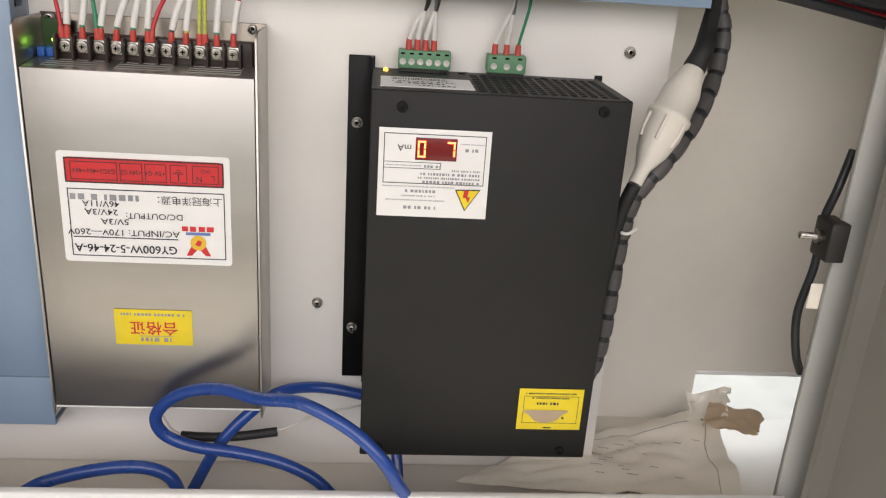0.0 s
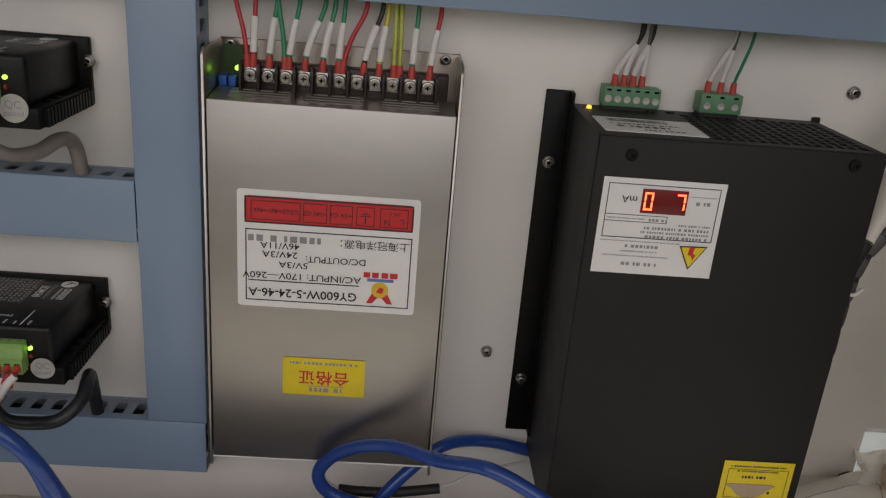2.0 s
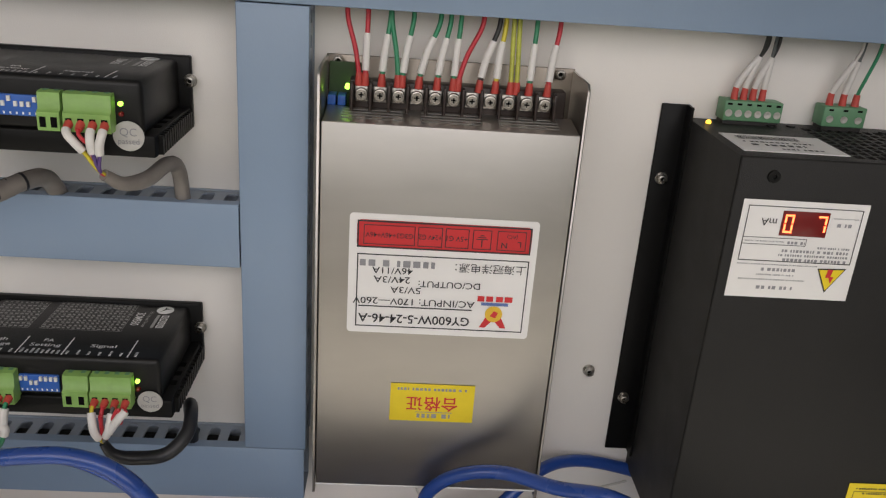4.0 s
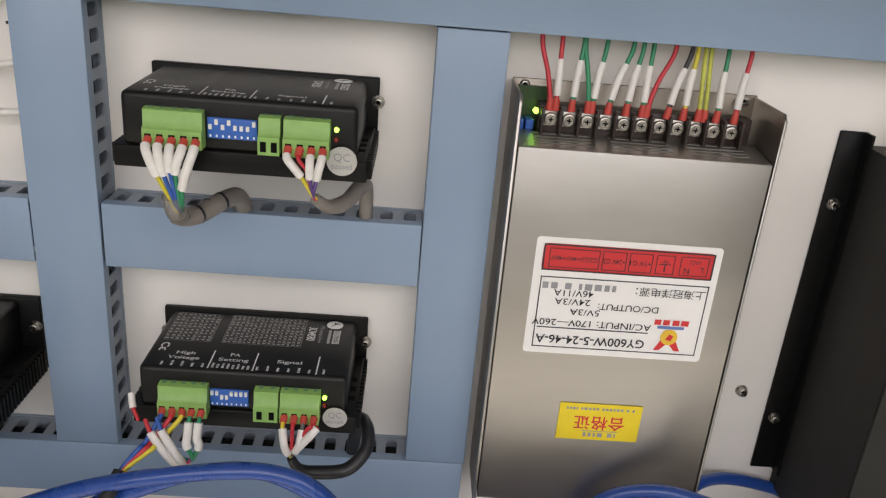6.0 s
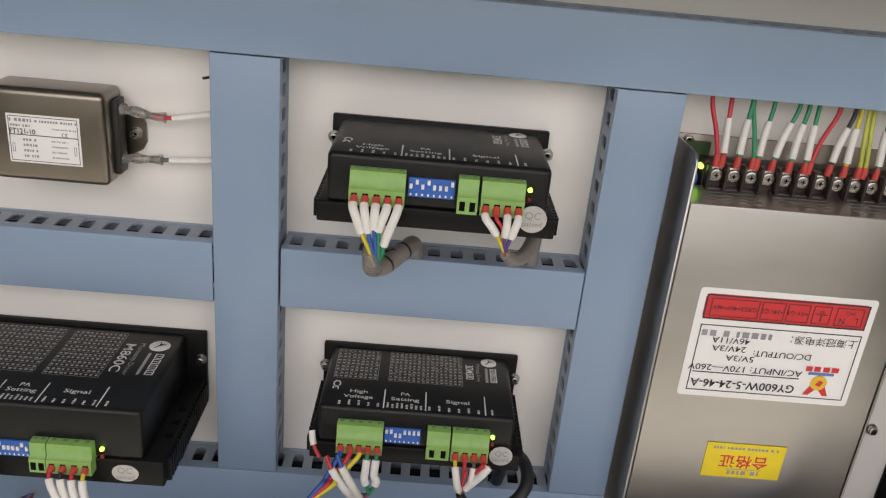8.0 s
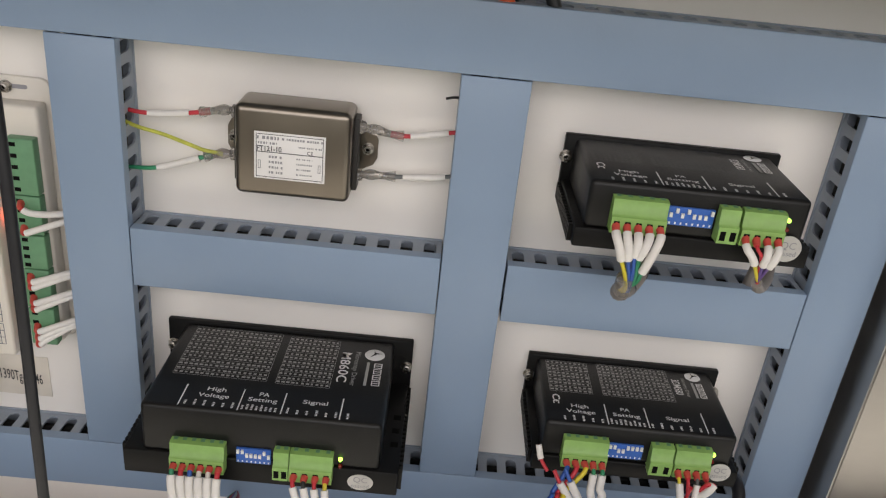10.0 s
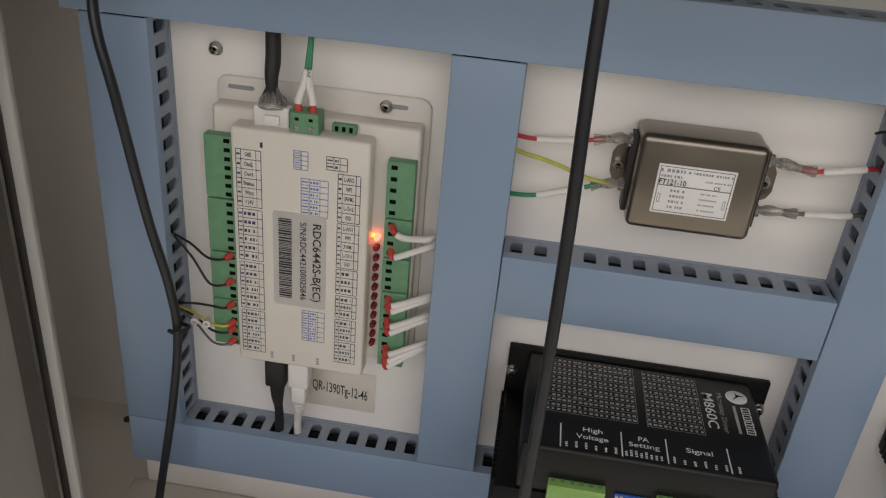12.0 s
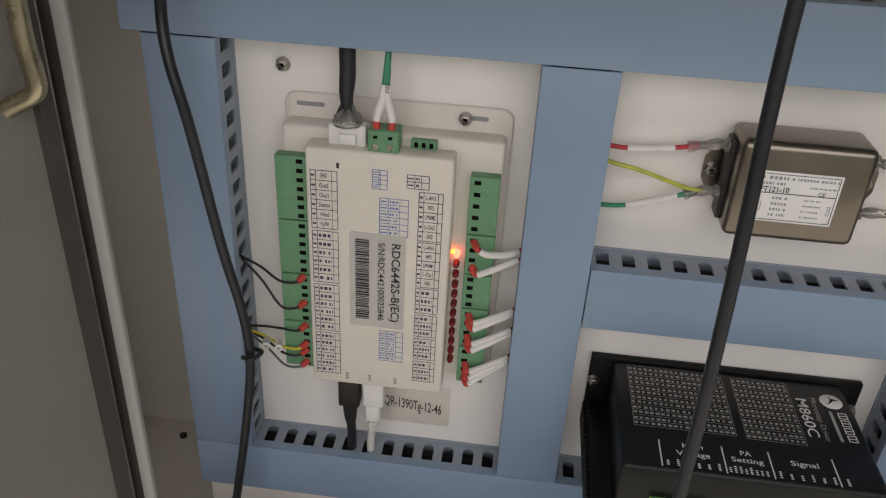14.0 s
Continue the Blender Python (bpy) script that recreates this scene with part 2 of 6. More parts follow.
def smooth_line(pts, per=8):
    """Points of a soft curve through the given ones."""
    pts = [Vector(q) for q in pts]
    if len(pts) < 3:
        return [pts[0].lerp(pts[-1], i / per) for i in range(per + 1)]
    ext = [2 * pts[0] - pts[1], *pts, 2 * pts[-1] - pts[-2]]
    out = []
    for i in range(1, len(ext) - 2):
        a, b, c, d = ext[i - 1 : i + 3]
        for k in range(per):
            t = k / per
            out.append(0.5 * (2 * b + (c - a) * t + (2 * a - 5 * b + 4 * c - d) * t * t + (3 * b - a - 3 * c + d) * t ** 3))
    out.append(pts[-1])
    return out


def sweep(line, radius, seg=10):
    """A round section carried along a line; radius may be a function of the fraction of the way."""
    bm = bmesh.new()
    rings = []
    normal = None
    n = len(line)
    for i, q in enumerate(line):
        t = (line[min(i + 1, n - 1)] - line[max(i - 1, 0)]).normalized()
        if normal is None:
            normal = t.orthogonal().normalized()
        normal = (normal - t * normal.dot(t)).normalized()
        side = t.cross(normal)
        r = radius(i / (n - 1)) if callable(radius) else radius
        rings.append([bm.verts.new(q + r * (math.cos(2 * math.pi * k / seg) * normal + math.sin(2 * math.pi * k / seg) * side)) for k in range(seg)])
    for a, b in zip(rings, rings[1:]):
        for k in range(seg):
            bm.faces.new((a[k], a[(k + 1) % seg], b[(k + 1) % seg], b[k])).smooth = True
    bm.faces.new(rings[0][::-1])
    bm.faces.new(rings[-1])
    bmesh.ops.recalc_face_normals(bm, faces=bm.faces[:])
    return bm


def stretch_of(line, a, b):
    """The part of a line between two fractions of its length."""
    n = len(line) - 1
    i, j = int(round(a * n)), int(round(b * n))
    return line[i : max(j, i + 1) + 1]


def tube(pts, radius, seg=10, per=8):
    return sweep(smooth_line(pts, per), radius, seg)


def flat(origin, right, up, rects, lift=0.0):
    """Thin bars (a0, a1, b0, b1) in the plane of right and up."""
    bm = bmesh.new()
    o, r, u = Vector(origin), Vector(right), Vector(up)
    nrm = r.cross(u) * lift
    for a0, a1, b0, b1 in rects:
        bm.faces.new([bm.verts.new(o + r * a + u * b + nrm) for a, b in ((a0, b0), (a1, b0), (a1, b1), (a0, b1))])
    return bm


def poly(origin, right, up, pts, lift=0.0):
    bm = bmesh.new()
    o, r, u = Vector(origin), Vector(right), Vector(up)
    bm.faces.new([bm.verts.new(o + r * a + u * b + r.cross(u) * lift) for a, b in pts])
    return bm


def outline_rects(a0, a1, b0, b1, w):
    return [(a0, a1, b0, b0 + w), (a0, a1, b1 - w, b1), (a0, a0 + w, b0 + w, b1 - w), (a1 - w, a1, b0 + w, b1 - w)]


def table_rects(a0, a1, b0, b1, cols, rows, w):
    out = [(a0, a1, b0 + (b1 - b0) * i / rows - w / 2, b0 + (b1 - b0) * i / rows + w / 2) for i in range(rows + 1)]
    return out + [(a0 + (a1 - a0) * i / cols - w / 2, a0 + (a1 - a0) * i / cols + w / 2, b0, b1) for i in range(cols + 1)]


def word_bars(a0, a1, b0, b1, seed, fill=0.72):
    """Unreadable writing as plain bars of its size."""
    rnd = random.Random(seed)
    out, a = [], a0
    h = b1 - b0
    while a < a1:
        w = h * rnd.uniform(0.45, 1.1)
        out.append((a, min(a + w, a1), b0, b1))
        a += w + h * (0.3 if rnd.random() < 0.8 else 0.8) / fill
    return out


def lettering(text, origin, right, up, size, width=None, bold=0.0):
    """Flat lettering with its middle at origin; width squeezes or stretches it to that length."""
    cu = bpy.data.curves.new("text", "FONT")
    cu.body, cu.size, cu.align_x, cu.align_y, cu.offset = text, 1.0, "CENTER", "CENTER", bold
    cu.resolution_u = 3
    ob = bpy.data.objects.new("text", cu)
    me = bpy.data.meshes.new_from_object(ob)
    bm = bmesh.new()
    bm.from_mesh(me)
    bpy.data.objects.remove(ob)
    bpy.data.curves.remove(cu)
    bpy.data.meshes.remove(me)
    xs = [v.co.x for v in bm.verts] or [0, 1]
    k = width / max(max(xs) - min(xs), 1e-6) if width else size
    mid = (max(xs) + min(xs)) / 2
    o, r, u = Vector(origin), Vector(right), Vector(up)
    for v in bm.verts:
        v.co = o + r * ((v.co.x - mid) * k) + u * (v.co.y * size)
    return bm


FWD = Vector((0, -1, 0))
RX, UZ = Vector((1, 0, 0)), Vector((0, 0, 1))


def socket_screw(x, p, z, r=0.0028, washer=True):
    s = thing("socket_screw", V(x, p, z), "zinc hex socket screw in the white plate", "screw", "screws")
    if washer:
        part("washer", lathe([(r * 0.5, 0), (r * 1.3, 0), (r * 1.3, 0.0006), (r * 0.5, 0.0007)], V(x, p, z)), BOLT, s)
    part("head", lathe([(r * 0.9, 0.0005), (r, 0.001), (r, 0.0034), (r * 0.86, 0.004), (r * 0.58, 0.004), (r * 0.52, 0.0037), (r * 0.5, 0.0018), (0, 0.0016)], V(x, p, z), seg=18), BOLT, s)
    part("socket", lathe([(r * 0.48, 0.0019), (0, 0.00195)], V(x, p, z), seg=6), VOID, s)
    return s


# ---- the workshop and the cabinet ----
FLOOR = 0.145


def slab(name, x0, x1, y0, y1, z0, z1, material, bevel=0.0):
    return tagged(part(name, box(x0, x1, PLATE_Y - y1, PLATE_Y - y0, z0, z1, bevel), material, smooth=False), kind="structure")


slab("ground", -5, 5, -2.4, 4, -0.75, -0.65, CONCRETE)
slab("wall_east", 5, 5.1, -2.4, 4, -0.65, 3, PLASTER)
slab("wall_west", -5.1, -5, -2.4, 4, -0.65, 3, PLASTER)
slab("ceiling", -5, 5, -2.4, 4, 3, 3.1, PLASTER)
# unseen walls; their openings are assumed, to let the light in
for nm, y0, y1, wx0, wx1, wz0, wz1 in (("wall_south", -2.4, -2.3, -2.7, 2.3, 0.25, 2.65), ("wall_north", 4.0, 4.1, 0.2, 2.4, 0.4, 2.6)):
    frame_of = tagged(new(nm), "", "", "", "structure")
    BASE[frame_of.name] = Vector()
    for q in ((-5, wx0, -0.65, 3), (wx1, 5, -0.65, 3), (wx0, wx1, -0.65, wz0), (wx0, wx1, wz1, 3)):
        part("wall_panel", box(q[0], q[1], PLATE_Y - y1, PLATE_Y - y0, q[2], q[3]), PLASTER, frame_of, smooth=False)

# the cabinet's sheet-metal shell: rear wall with its cable hole, sides, floor, top, front frame
REAR = -0.07
rear = tagged(new("wall_rear"), "", "", "", "structure")
BASE[rear.name] = Vector()
for q in ((-0.92, 0.284, FLOOR, 0.545), (0.284, 0.41, 0.188, 0.545), (0.375, 0.41, FLOOR, 0.188)):
    part("rear_sheet", box(q[0], q[1], REAR - 0.002, REAR, q[2], q[3]), CREAM, rear, smooth=False)
part("hole_edge", box(0.284, 0.375, REAR - 0.004, REAR + 0.0015, 0.186, 0.189, 0.0005), LABEL, rear)
tagged(part("cabinet_side_west", box(-0.922, -0.92, REAR, 0.094, FLOOR - 0.03, 0.545), CREAM, smooth=False), kind="structure")
tagged(part("cabinet_side_east", box(0.41, 0.412, REAR, 0.094, FLOOR - 0.03, 0.545), CREAM, smooth=False), kind="structure")
tagged(part("cabinet_floor", box(-0.92, 0.41, REAR, 0.12, FLOOR - 0.003, FLOOR), CREAM, smooth=False), kind="structure")
tagged(part("cabinet_top", box(-0.93, 0.42, REAR - 0.01, 0.125, 0.545, 0.547), FRAME, smooth=False), kind="structure")
tagged(part("cabinet_base", box(-0.922, 0.412, REAR, 0.094, -0.65, FLOOR - 0.064), FRAME, smooth=False), kind="structure")
tagged(part("front_rail", box(-0.80, 0.275, 0.100, 0.106, FLOOR - 0.06, 0.1975, 0.0012), LABEL), kind="structure")
tagged(part("frame_post_east", box(0.2725, 0.294, 0.092, 0.096, FLOOR - 0.06, 0.545, 0.001), FRAME), kind="structure")
tagged(part("frame_post_west", box(-0.7895, -0.7835, 0.090, 0.094, FLOOR - 0.06, 0.545, 0.001), FRAME), kind="structure")
tagged(part("floor_liner", box(-0.806, 0.25, 0.001, 0.098, FLOOR, FLOOR + 0.0012, 0.0005), CREAM), kind="structure")

# the white mounting plate
plate = thing("mounting_plate", V(-0.29, 0, FLOOR), "white powder-coated steel mounting plate inside the cabinet", "mounting plate")
part("plate", prism([(-0.797, FLOOR + 0.0005), (0.186, FLOOR + 0.0005), (0.186, 0.385), (0.199, 0.41), (0.199, 0.54), (-0.797, 0.54)], -0.002, 0), PANEL, plate)
part("folded_edge", box(-0.797, 0.199, -0.02, -0.002, 0.538, 0.54), PANEL, plate)
for sx in (-0.77, -0.3, 0.17):
    part("standoff", box(sx - 0.012, sx + 0.012, REAR, -0.002, 0.51, 0.53), CREAM, plate)


def open_door(name, hinge, angle, material, label, width):
    """A sheet-metal door that stands open, with its folded rim."""
    d = thing(name, Vector((hinge[0], hinge[1], FLOOR)), label, "door", kind="structure")
    c, s = math.cos(radians(angle)), math.sin(radians(angle))
    to = lambda a, b, t: Vector((hinge[0] + c * a - s * t, hinge[1] + s * a + c * t, b))
    part("door_sheet", prism([(0.002, FLOOR - 0.06), (width, FLOOR - 0.06), (width, 0.545), (0.002, 0.545)], 0, 0.0015, to), material, d, smooth=False)
    for a0, a1, b0, b1 in ((0.002, 0.006, FLOOR - 0.06, 0.545), (width - 0.004, width, FLOOR - 0.06, 0.545), (0.006, width - 0.004, 0.715, 0.545), (0.006, width - 0.004, FLOOR - 0.06, FLOOR - 0.055)):
        part("folded_rim", prism([(a0, b0), (a1, b0), (a1, b1), (a0, b1)], -0.018, 0.0, to), material, d, smooth=False)
    return d, to


east, east_to = open_door("door_1", (0.296, 0.404), -68, DOOR, "warm grey powder-coated steel cabinet door, standing open", 0.5)
west, west_to = open_door("door_2", (-0.7965, 0.408), -117, DOOR, "warm grey powder-coated steel cabinet door with a locking rod, standing open", 0.5)

part("seal", prism([(0.0005, FLOOR - 0.06), (0.0066, FLOOR - 0.06), (0.0066, 0.545), (0.0005, 0.545)], 0.0015, 0.0058, west_to), SEAL, west, "dark rubber door seal", smooth=False)
tagged(part("trim", box(-0.7962, -0.7896, 0.086, 0.0915, FLOOR - 0.06, 0.545, 0.0015), SEAL), kind="structure")

# ---- slotted cable ducts ----
DEPTH = 0.025
PITCH = 0.0119


def slotted_wall(length, to, thick=0.0012):
    """A wall with a row of slots, round at the plate end: u along it, v out from the plate, w its thickness."""
    bm = bmesh.new()
    n = max(1, int(length / PITCH))
    pitch = length / n
    half = 0.0033
    v0, v1, top = 0.0075, 0.0203, DEPTH - 0.0008
    arc = [(-half * math.cos(math.pi * i / 6), v0 - half * math.sin(math.pi * i / 6)) for i in range(7)]

    def solid(outline):
        lo = [bm.verts.new(to(u, v, 0)) for u, v in outline]
        hi = [bm.verts.new(to(u, v, thick)) for u, v in outline]
        bm.faces.new(lo)
        bm.faces.new(hi[::-1])
        for i in range(len(outline)):
            j = (i + 1) % len(outline)
            bm.faces.new((lo[i], hi[i], hi[j], lo[j]))

    for k in range(n):
        c, a, b = (k + 0.5) * pitch, k * pitch, (k + 1) * pitch
        solid([(a, v0), (c - half, v0), (c - half, v1), (a, v1)])
        solid([(c + half, v0), (b, v0), (b, v1), (c + half, v1)])
        left = [(a, 0), (c, 0)] + [(c + q[0], q[1]) for q in arc[3::-1]] + [(a, v0)]
        right = [(c, 0), (b, 0), (b, v0)] + [(c + q[0], q[1]) for q in arc[:2:-1]]
        solid(left)
        solid(right)
    solid([(0, v1), (length, v1), (length, top), (0, top)])
    bmesh.ops.recalc_face_normals(bm, faces=bm.faces[:])
    return bm


def duct(x0, x1, z0, z1, label):
    d = thing("cable_duct", V((x0 + x1) / 2, 0, (z0 + z1) / 2), label, "cable duct", "cable ducts on the plate")
    part("base", box(x0, x1, 0.0002, 0.0015, z0, z1), SLOT, d, smooth=False)
    if x1 - x0 > z1 - z0:
        part("slotted_wall", slotted_wall(x1 - x0, lambda u, v, w: V(x0 + u, v, z0 + 0.0008 + w)), SLOT, d, smooth=False)
        part("slotted_wall", slotted_wall(x1 - x0, lambda u, v, w: V(x0 + u, v, z1 - 0.0008 - w)), SLOT, d, smooth=False)
        lips = box(x0, x1, 0.0185, 0.0242, z0, z0 + 0.0008), box(x0, x1, 0.0185, 0.0242, z1 - 0.0008, z1)
    else:
        part("slotted_wall", slotted_wall(z1 - z0, lambda u, v, w: V(x0 + 0.0008 + w, v, z0 + u)), SLOT, d, smooth=False)
        part("slotted_wall", slotted_wall(z1 - z0, lambda u, v, w: V(x1 - 0.0008 - w, v, z0 + u)), SLOT, d, smooth=False)
        lips = box(x0, x0 + 0.0008, 0.0185, 0.0242, z0, z1), box(x1 - 0.0008, x1, 0.0185, 0.0242, z0, z1)
    part("lid", join(box(x0, x1, DEPTH - 0.0014, DEPTH, z0, z1, 0.0005), *lips), DUCT, d, "smooth blue-grey snap-on lid")
    # unseen cable-like runs, added so that the slots look dark
    filler = thing("slot_filler", V((x0 + x1) / 2, 0.003, (z0 + z1) / 2), "near-black cable filler inside a duct, added to darken its slots", "cable", "cables in the ducts")
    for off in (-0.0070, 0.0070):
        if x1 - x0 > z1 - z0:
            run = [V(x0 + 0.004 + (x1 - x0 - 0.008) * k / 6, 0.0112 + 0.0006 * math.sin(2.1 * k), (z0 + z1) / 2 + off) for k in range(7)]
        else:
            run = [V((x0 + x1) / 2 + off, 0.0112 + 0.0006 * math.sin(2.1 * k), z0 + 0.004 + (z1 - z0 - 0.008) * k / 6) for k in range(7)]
        part("filler_run", tube(run, 0.0073, 12, 5), SLOT_DARK, filler)
    return d


TOP0, TOP1 = 0.4705, 0.5055
BOT0, BOT1 = 0.189, 0.2235
MID0, MID1 = 0.3355, 0.3702
UPRIGHTS = ((-0.791, -0.7565), (-0.6105, -0.5762), (-0.4087, -0.3743), (-0.2100, -0.1757))
duct(-0.800, 0.209, TOP0, TOP1, "long blue-grey slotted cable duct with closed lid along the top")
duct(-0.791, -0.1765, BOT0, BOT1, "long blue-grey slotted cable duct with closed lid along the bottom")
for a, b in UPRIGHTS:
    duct(a, b, BOT1 + 0.0005, TOP0 - 0.0006, "upright blue-grey slotted cable duct with closed lid")
duct(UPRIGHTS[1][1] + 0.0005, UPRIGHTS[2][0] - 0.0006, MID0, MID1, "short blue-grey slotted cable duct below the metal filter")
duct(UPRIGHTS[2][1] + 0.0012, UPRIGHTS[3][0] - 0.0006, MID0, MID1, "short blue-grey slotted cable duct between two motor drivers")

for q in ((0.1733, 0.4411), (-0.012, 0.270), (-0.733, 0.4526)):
    socket_screw(q[0], 0, q[1])


# ---- wires ----
def wire(label, pts, colour, r=0.0011, ferrule=0.0, sleeve=None, sleeve_r=0.0019, per=8, group="wires", category="wire"):
    """An insulated wire from its terminal outwards, with a ferrule over the first stretch and a marker sleeve."""
    w = thing("wire", pts[0], label, category, group)
    line = smooth_line(pts, per)
    part("insulation", sweep(line, r, 8), WIRE[colour], w)
    if ferrule:
        part("ferrule", sweep(stretch_of(line, 0, ferrule), lambda f: 0.0021 - 0.0005 * f, 8), FERRULE, w, "red crimp sleeve")
    if sleeve:
        part("marker_sleeve", sweep(stretch_of(line, *sleeve), sleeve_r, 10), SLEEVE, w, "white printed marker sleeve")
    return w



# ---- steel power supply ----
PX0, PX1, PZ0, PZ1, PP = -0.1675, -0.0448, 0.2135, 0.4200, 0.041
psu = thing("power_supply", V(-0.106, 0, PZ0), "bare steel switching power supply, mounted upside down on the plate", "power supply")
# steel back given the darker nickel colour to dim the recess behind the terminals
part("chassis_back", box(PX0 - 0.002, PX1 + 0.002, 0.0004, 0.0016, PZ0 - 0.006, 0.4455, 0.0004), NICKEL, psu)
side = [(0.0016, PZ0 - 0.006), (PP + 0.0005, PZ0 - 0.006), (PP + 0.0005, 0.441), (PP - 0.003, 0.4445), (0.0016, 0.4445)]
part("side_wall", prism(side, PX0 - 0.0024, PX0 - 0.0010, lambda a, b, d: V(d, a, b), 0.0004), STEEL, psu)
part("side_wall", prism(side, PX1 + 0.0010, PX1 + 0.0024, lambda a, b, d: V(d, a, b), 0.0004), STEEL, psu)
part("end_wall", box(PX0, PX1, 0.0018, PP - 0.002, PZ0 - 0.001, PZ0, 0.0003), STEEL, psu)
part("bottom_lip", box(PX0 - 0.0008, PX1 + 0.0008, PP - 0.0022, PP - 0.0004, PZ0 - 0.0015, PZ0 - 0.0004, 0.0003), LABEL, psu, "bright folded steel edge")
part("cover", box(PX0 - 0.0005, PX1 + 0.0005, PP - 0.0012, PP, PZ0, PZ1, 0.0005), STEEL, psu, "brushed steel cover")
# sloping end of the cover with its rows of vent slots

def top_sheet(d0, d1, a0, a1):
    return box(a0, a1, PP - 0.0012 - d1, PP - 0.0012 - d0, PZ1 - 0.0012, PZ1, 0)


sheet = top_sheet(0, 0.003, PX0, PX1)
for k in range(5):
    a, b = (0.003 + 0.0045 * k, 0.003 + 0.0045 * k + 0.0027)
    add(sheet, top_sheet(a, b, PX0, PX1))
    edges = [PX0] + [v for j in range(3) for v in (PX0 + 0.008 + j * 0.0385, PX0 + 0.0375 + j * 0.0385)] + [PX1]
    for j in range(0, len(edges) - 1, 2):
        add(sheet, top_sheet(b, b + 0.0018, edges[j], edges[j + 1]))
for v in sheet.verts:
    back = v.co.y - (PLATE_Y - PP + 0.0012)
    v.co.z += 0.10 * back
    v.co.y -= 0.05 * back
part("vented_top", sheet, STEEL, psu, "slotted steel top edge", smooth=False)
part("inside", box(PX0 + 0.001, PX1 - 0.001, 0.018, PP - 0.004, PZ1 - 0.012, PZ1 - 0.003), VOID, psu)
part("circuit_board", box(PX0, -0.152, 0.0045, 0.0062, PZ1 - 0.01, 0.4425), mat("dark_green_board", (0.03, 0.06, 0.02), 0.4), psu)

TERM = [-0.1507 + 0.00912 * i for i in range(11)]
TZ = 0.4292
block = part("terminal_block", box(-0.1568, -0.0488, 0.006, 0.0165, TZ - 0.0085, TZ + 0.0065, 0.0006), BLOCK, psu, "dark brown barrier terminal block")
for i in range(12):
    x = TERM[0] - 0.00456 + 0.00912 * i
    part("barrier", box(x - 0.0007, x + 0.0007, 0.0165, 0.0225, TZ - 0.008, TZ + 0.006, 0.0003), BLOCK, block)
for x in TERM:
    part("clamp", box(x - 0.0034, x + 0.0034, 0.0165, 0.0178, TZ - 0.0036, TZ + 0.0040, 0.0003), TERMINAL, block)
    part("terminal_screw", lathe([(0.0034, 0), (0.0034, 0.0016), (0.0031, 0.0021), (0.0025, 0.0021), (0.0022, 0.0015), (0.0018, 0.0015), (0.0016, 0.0023), (0.0009, 0.0023), (0.0007, 0.0012), (0, 0.0011)], V(x, 0.0178, TZ), seg=16), TERMINAL, block)
    part("screw_cross", flat(V(x, 0.0202, TZ), RX, UZ, [(-0.0013, 0.0013, -0.0003, 0.0003), (-0.0003, 0.0003, 0.0003, 0.0013), (-0.0003, 0.0003, -0.0013, -0.0003)]), VOID, block)
for x in (-0.1655, -0.1605):
    part("trimmer", box(x - 0.002, x + 0.002, 0.0062, 0.016, 0.4225, 0.4275, 0.0004), DIP, psu, "blue trimming potentiometer")
part("indicator_led", lathe([(0.0014, 0), (0.0014, 0.003), (0.0009, 0.0042), (0, 0.0045)], V(-0.1578, 0.012, 0.4318), seg=10), LED_GREEN, psu, "lit green indicator")

# its upside-down label: right and up as the writing has them
L0, L1, M0, M1 = -0.1532, -0.0588, 0.3102, 0.3755
plate_lab = part("rating_label", prism(rounded(L0, L1, M0, M1, 0.002), PP + 0.0001, PP + 0.0005), LABEL, psu, "white rating label with a red band, upside down")
UR, UU = -RX, -UZ
lab = lambda u, v, h=0.0007: V(L0 + u * (L1 - L0), PP + h, M1 - v * (M1 - M0))
part("red_band", prism(rounded(*(lab(0.04, 0)[0], lab(0.965, 0)[0]), lab(0, 0.275)[2], lab(0, 0.05)[2], 0.0025), PP + 0.0005, PP + 0.0007), RED_INK, plate_lab)
w, h = L1 - L0, M1 - M0
frame_rects = outline_rects(0.045 * w, 0.965 * w, -0.945 * h, -0.325 * h, 0.0006)
part("border", flat(lab(0, 0), RX, UZ, frame_rects), INK, plate_lab)
part("border", flat(lab(0, 0), RX, UZ, outline_rects(0.042 * w, 0.963 * w, -0.273 * h, -0.052 * h, 0.0008), 0.0003), INK, plate_lab)
cells = []
for a, b in ((0.075, 0.345), (0.36, 0.49), (0.505, 0.63), (0.65, 0.75), (0.78, 0.935)):
    cells += outline_rects(a * w, b * w, -0.245 * h, -0.085 * h, 0.0004)
part("cell_frames", flat(lab(0, 0), RX, UZ, cells, 0.0003), INK, plate_lab)
part("rule", flat(lab(0, 0), RX, UZ, [(0.06 * w, 0.68 * w, -0.772 * h, -0.762 * h)]), INK, plate_lab)
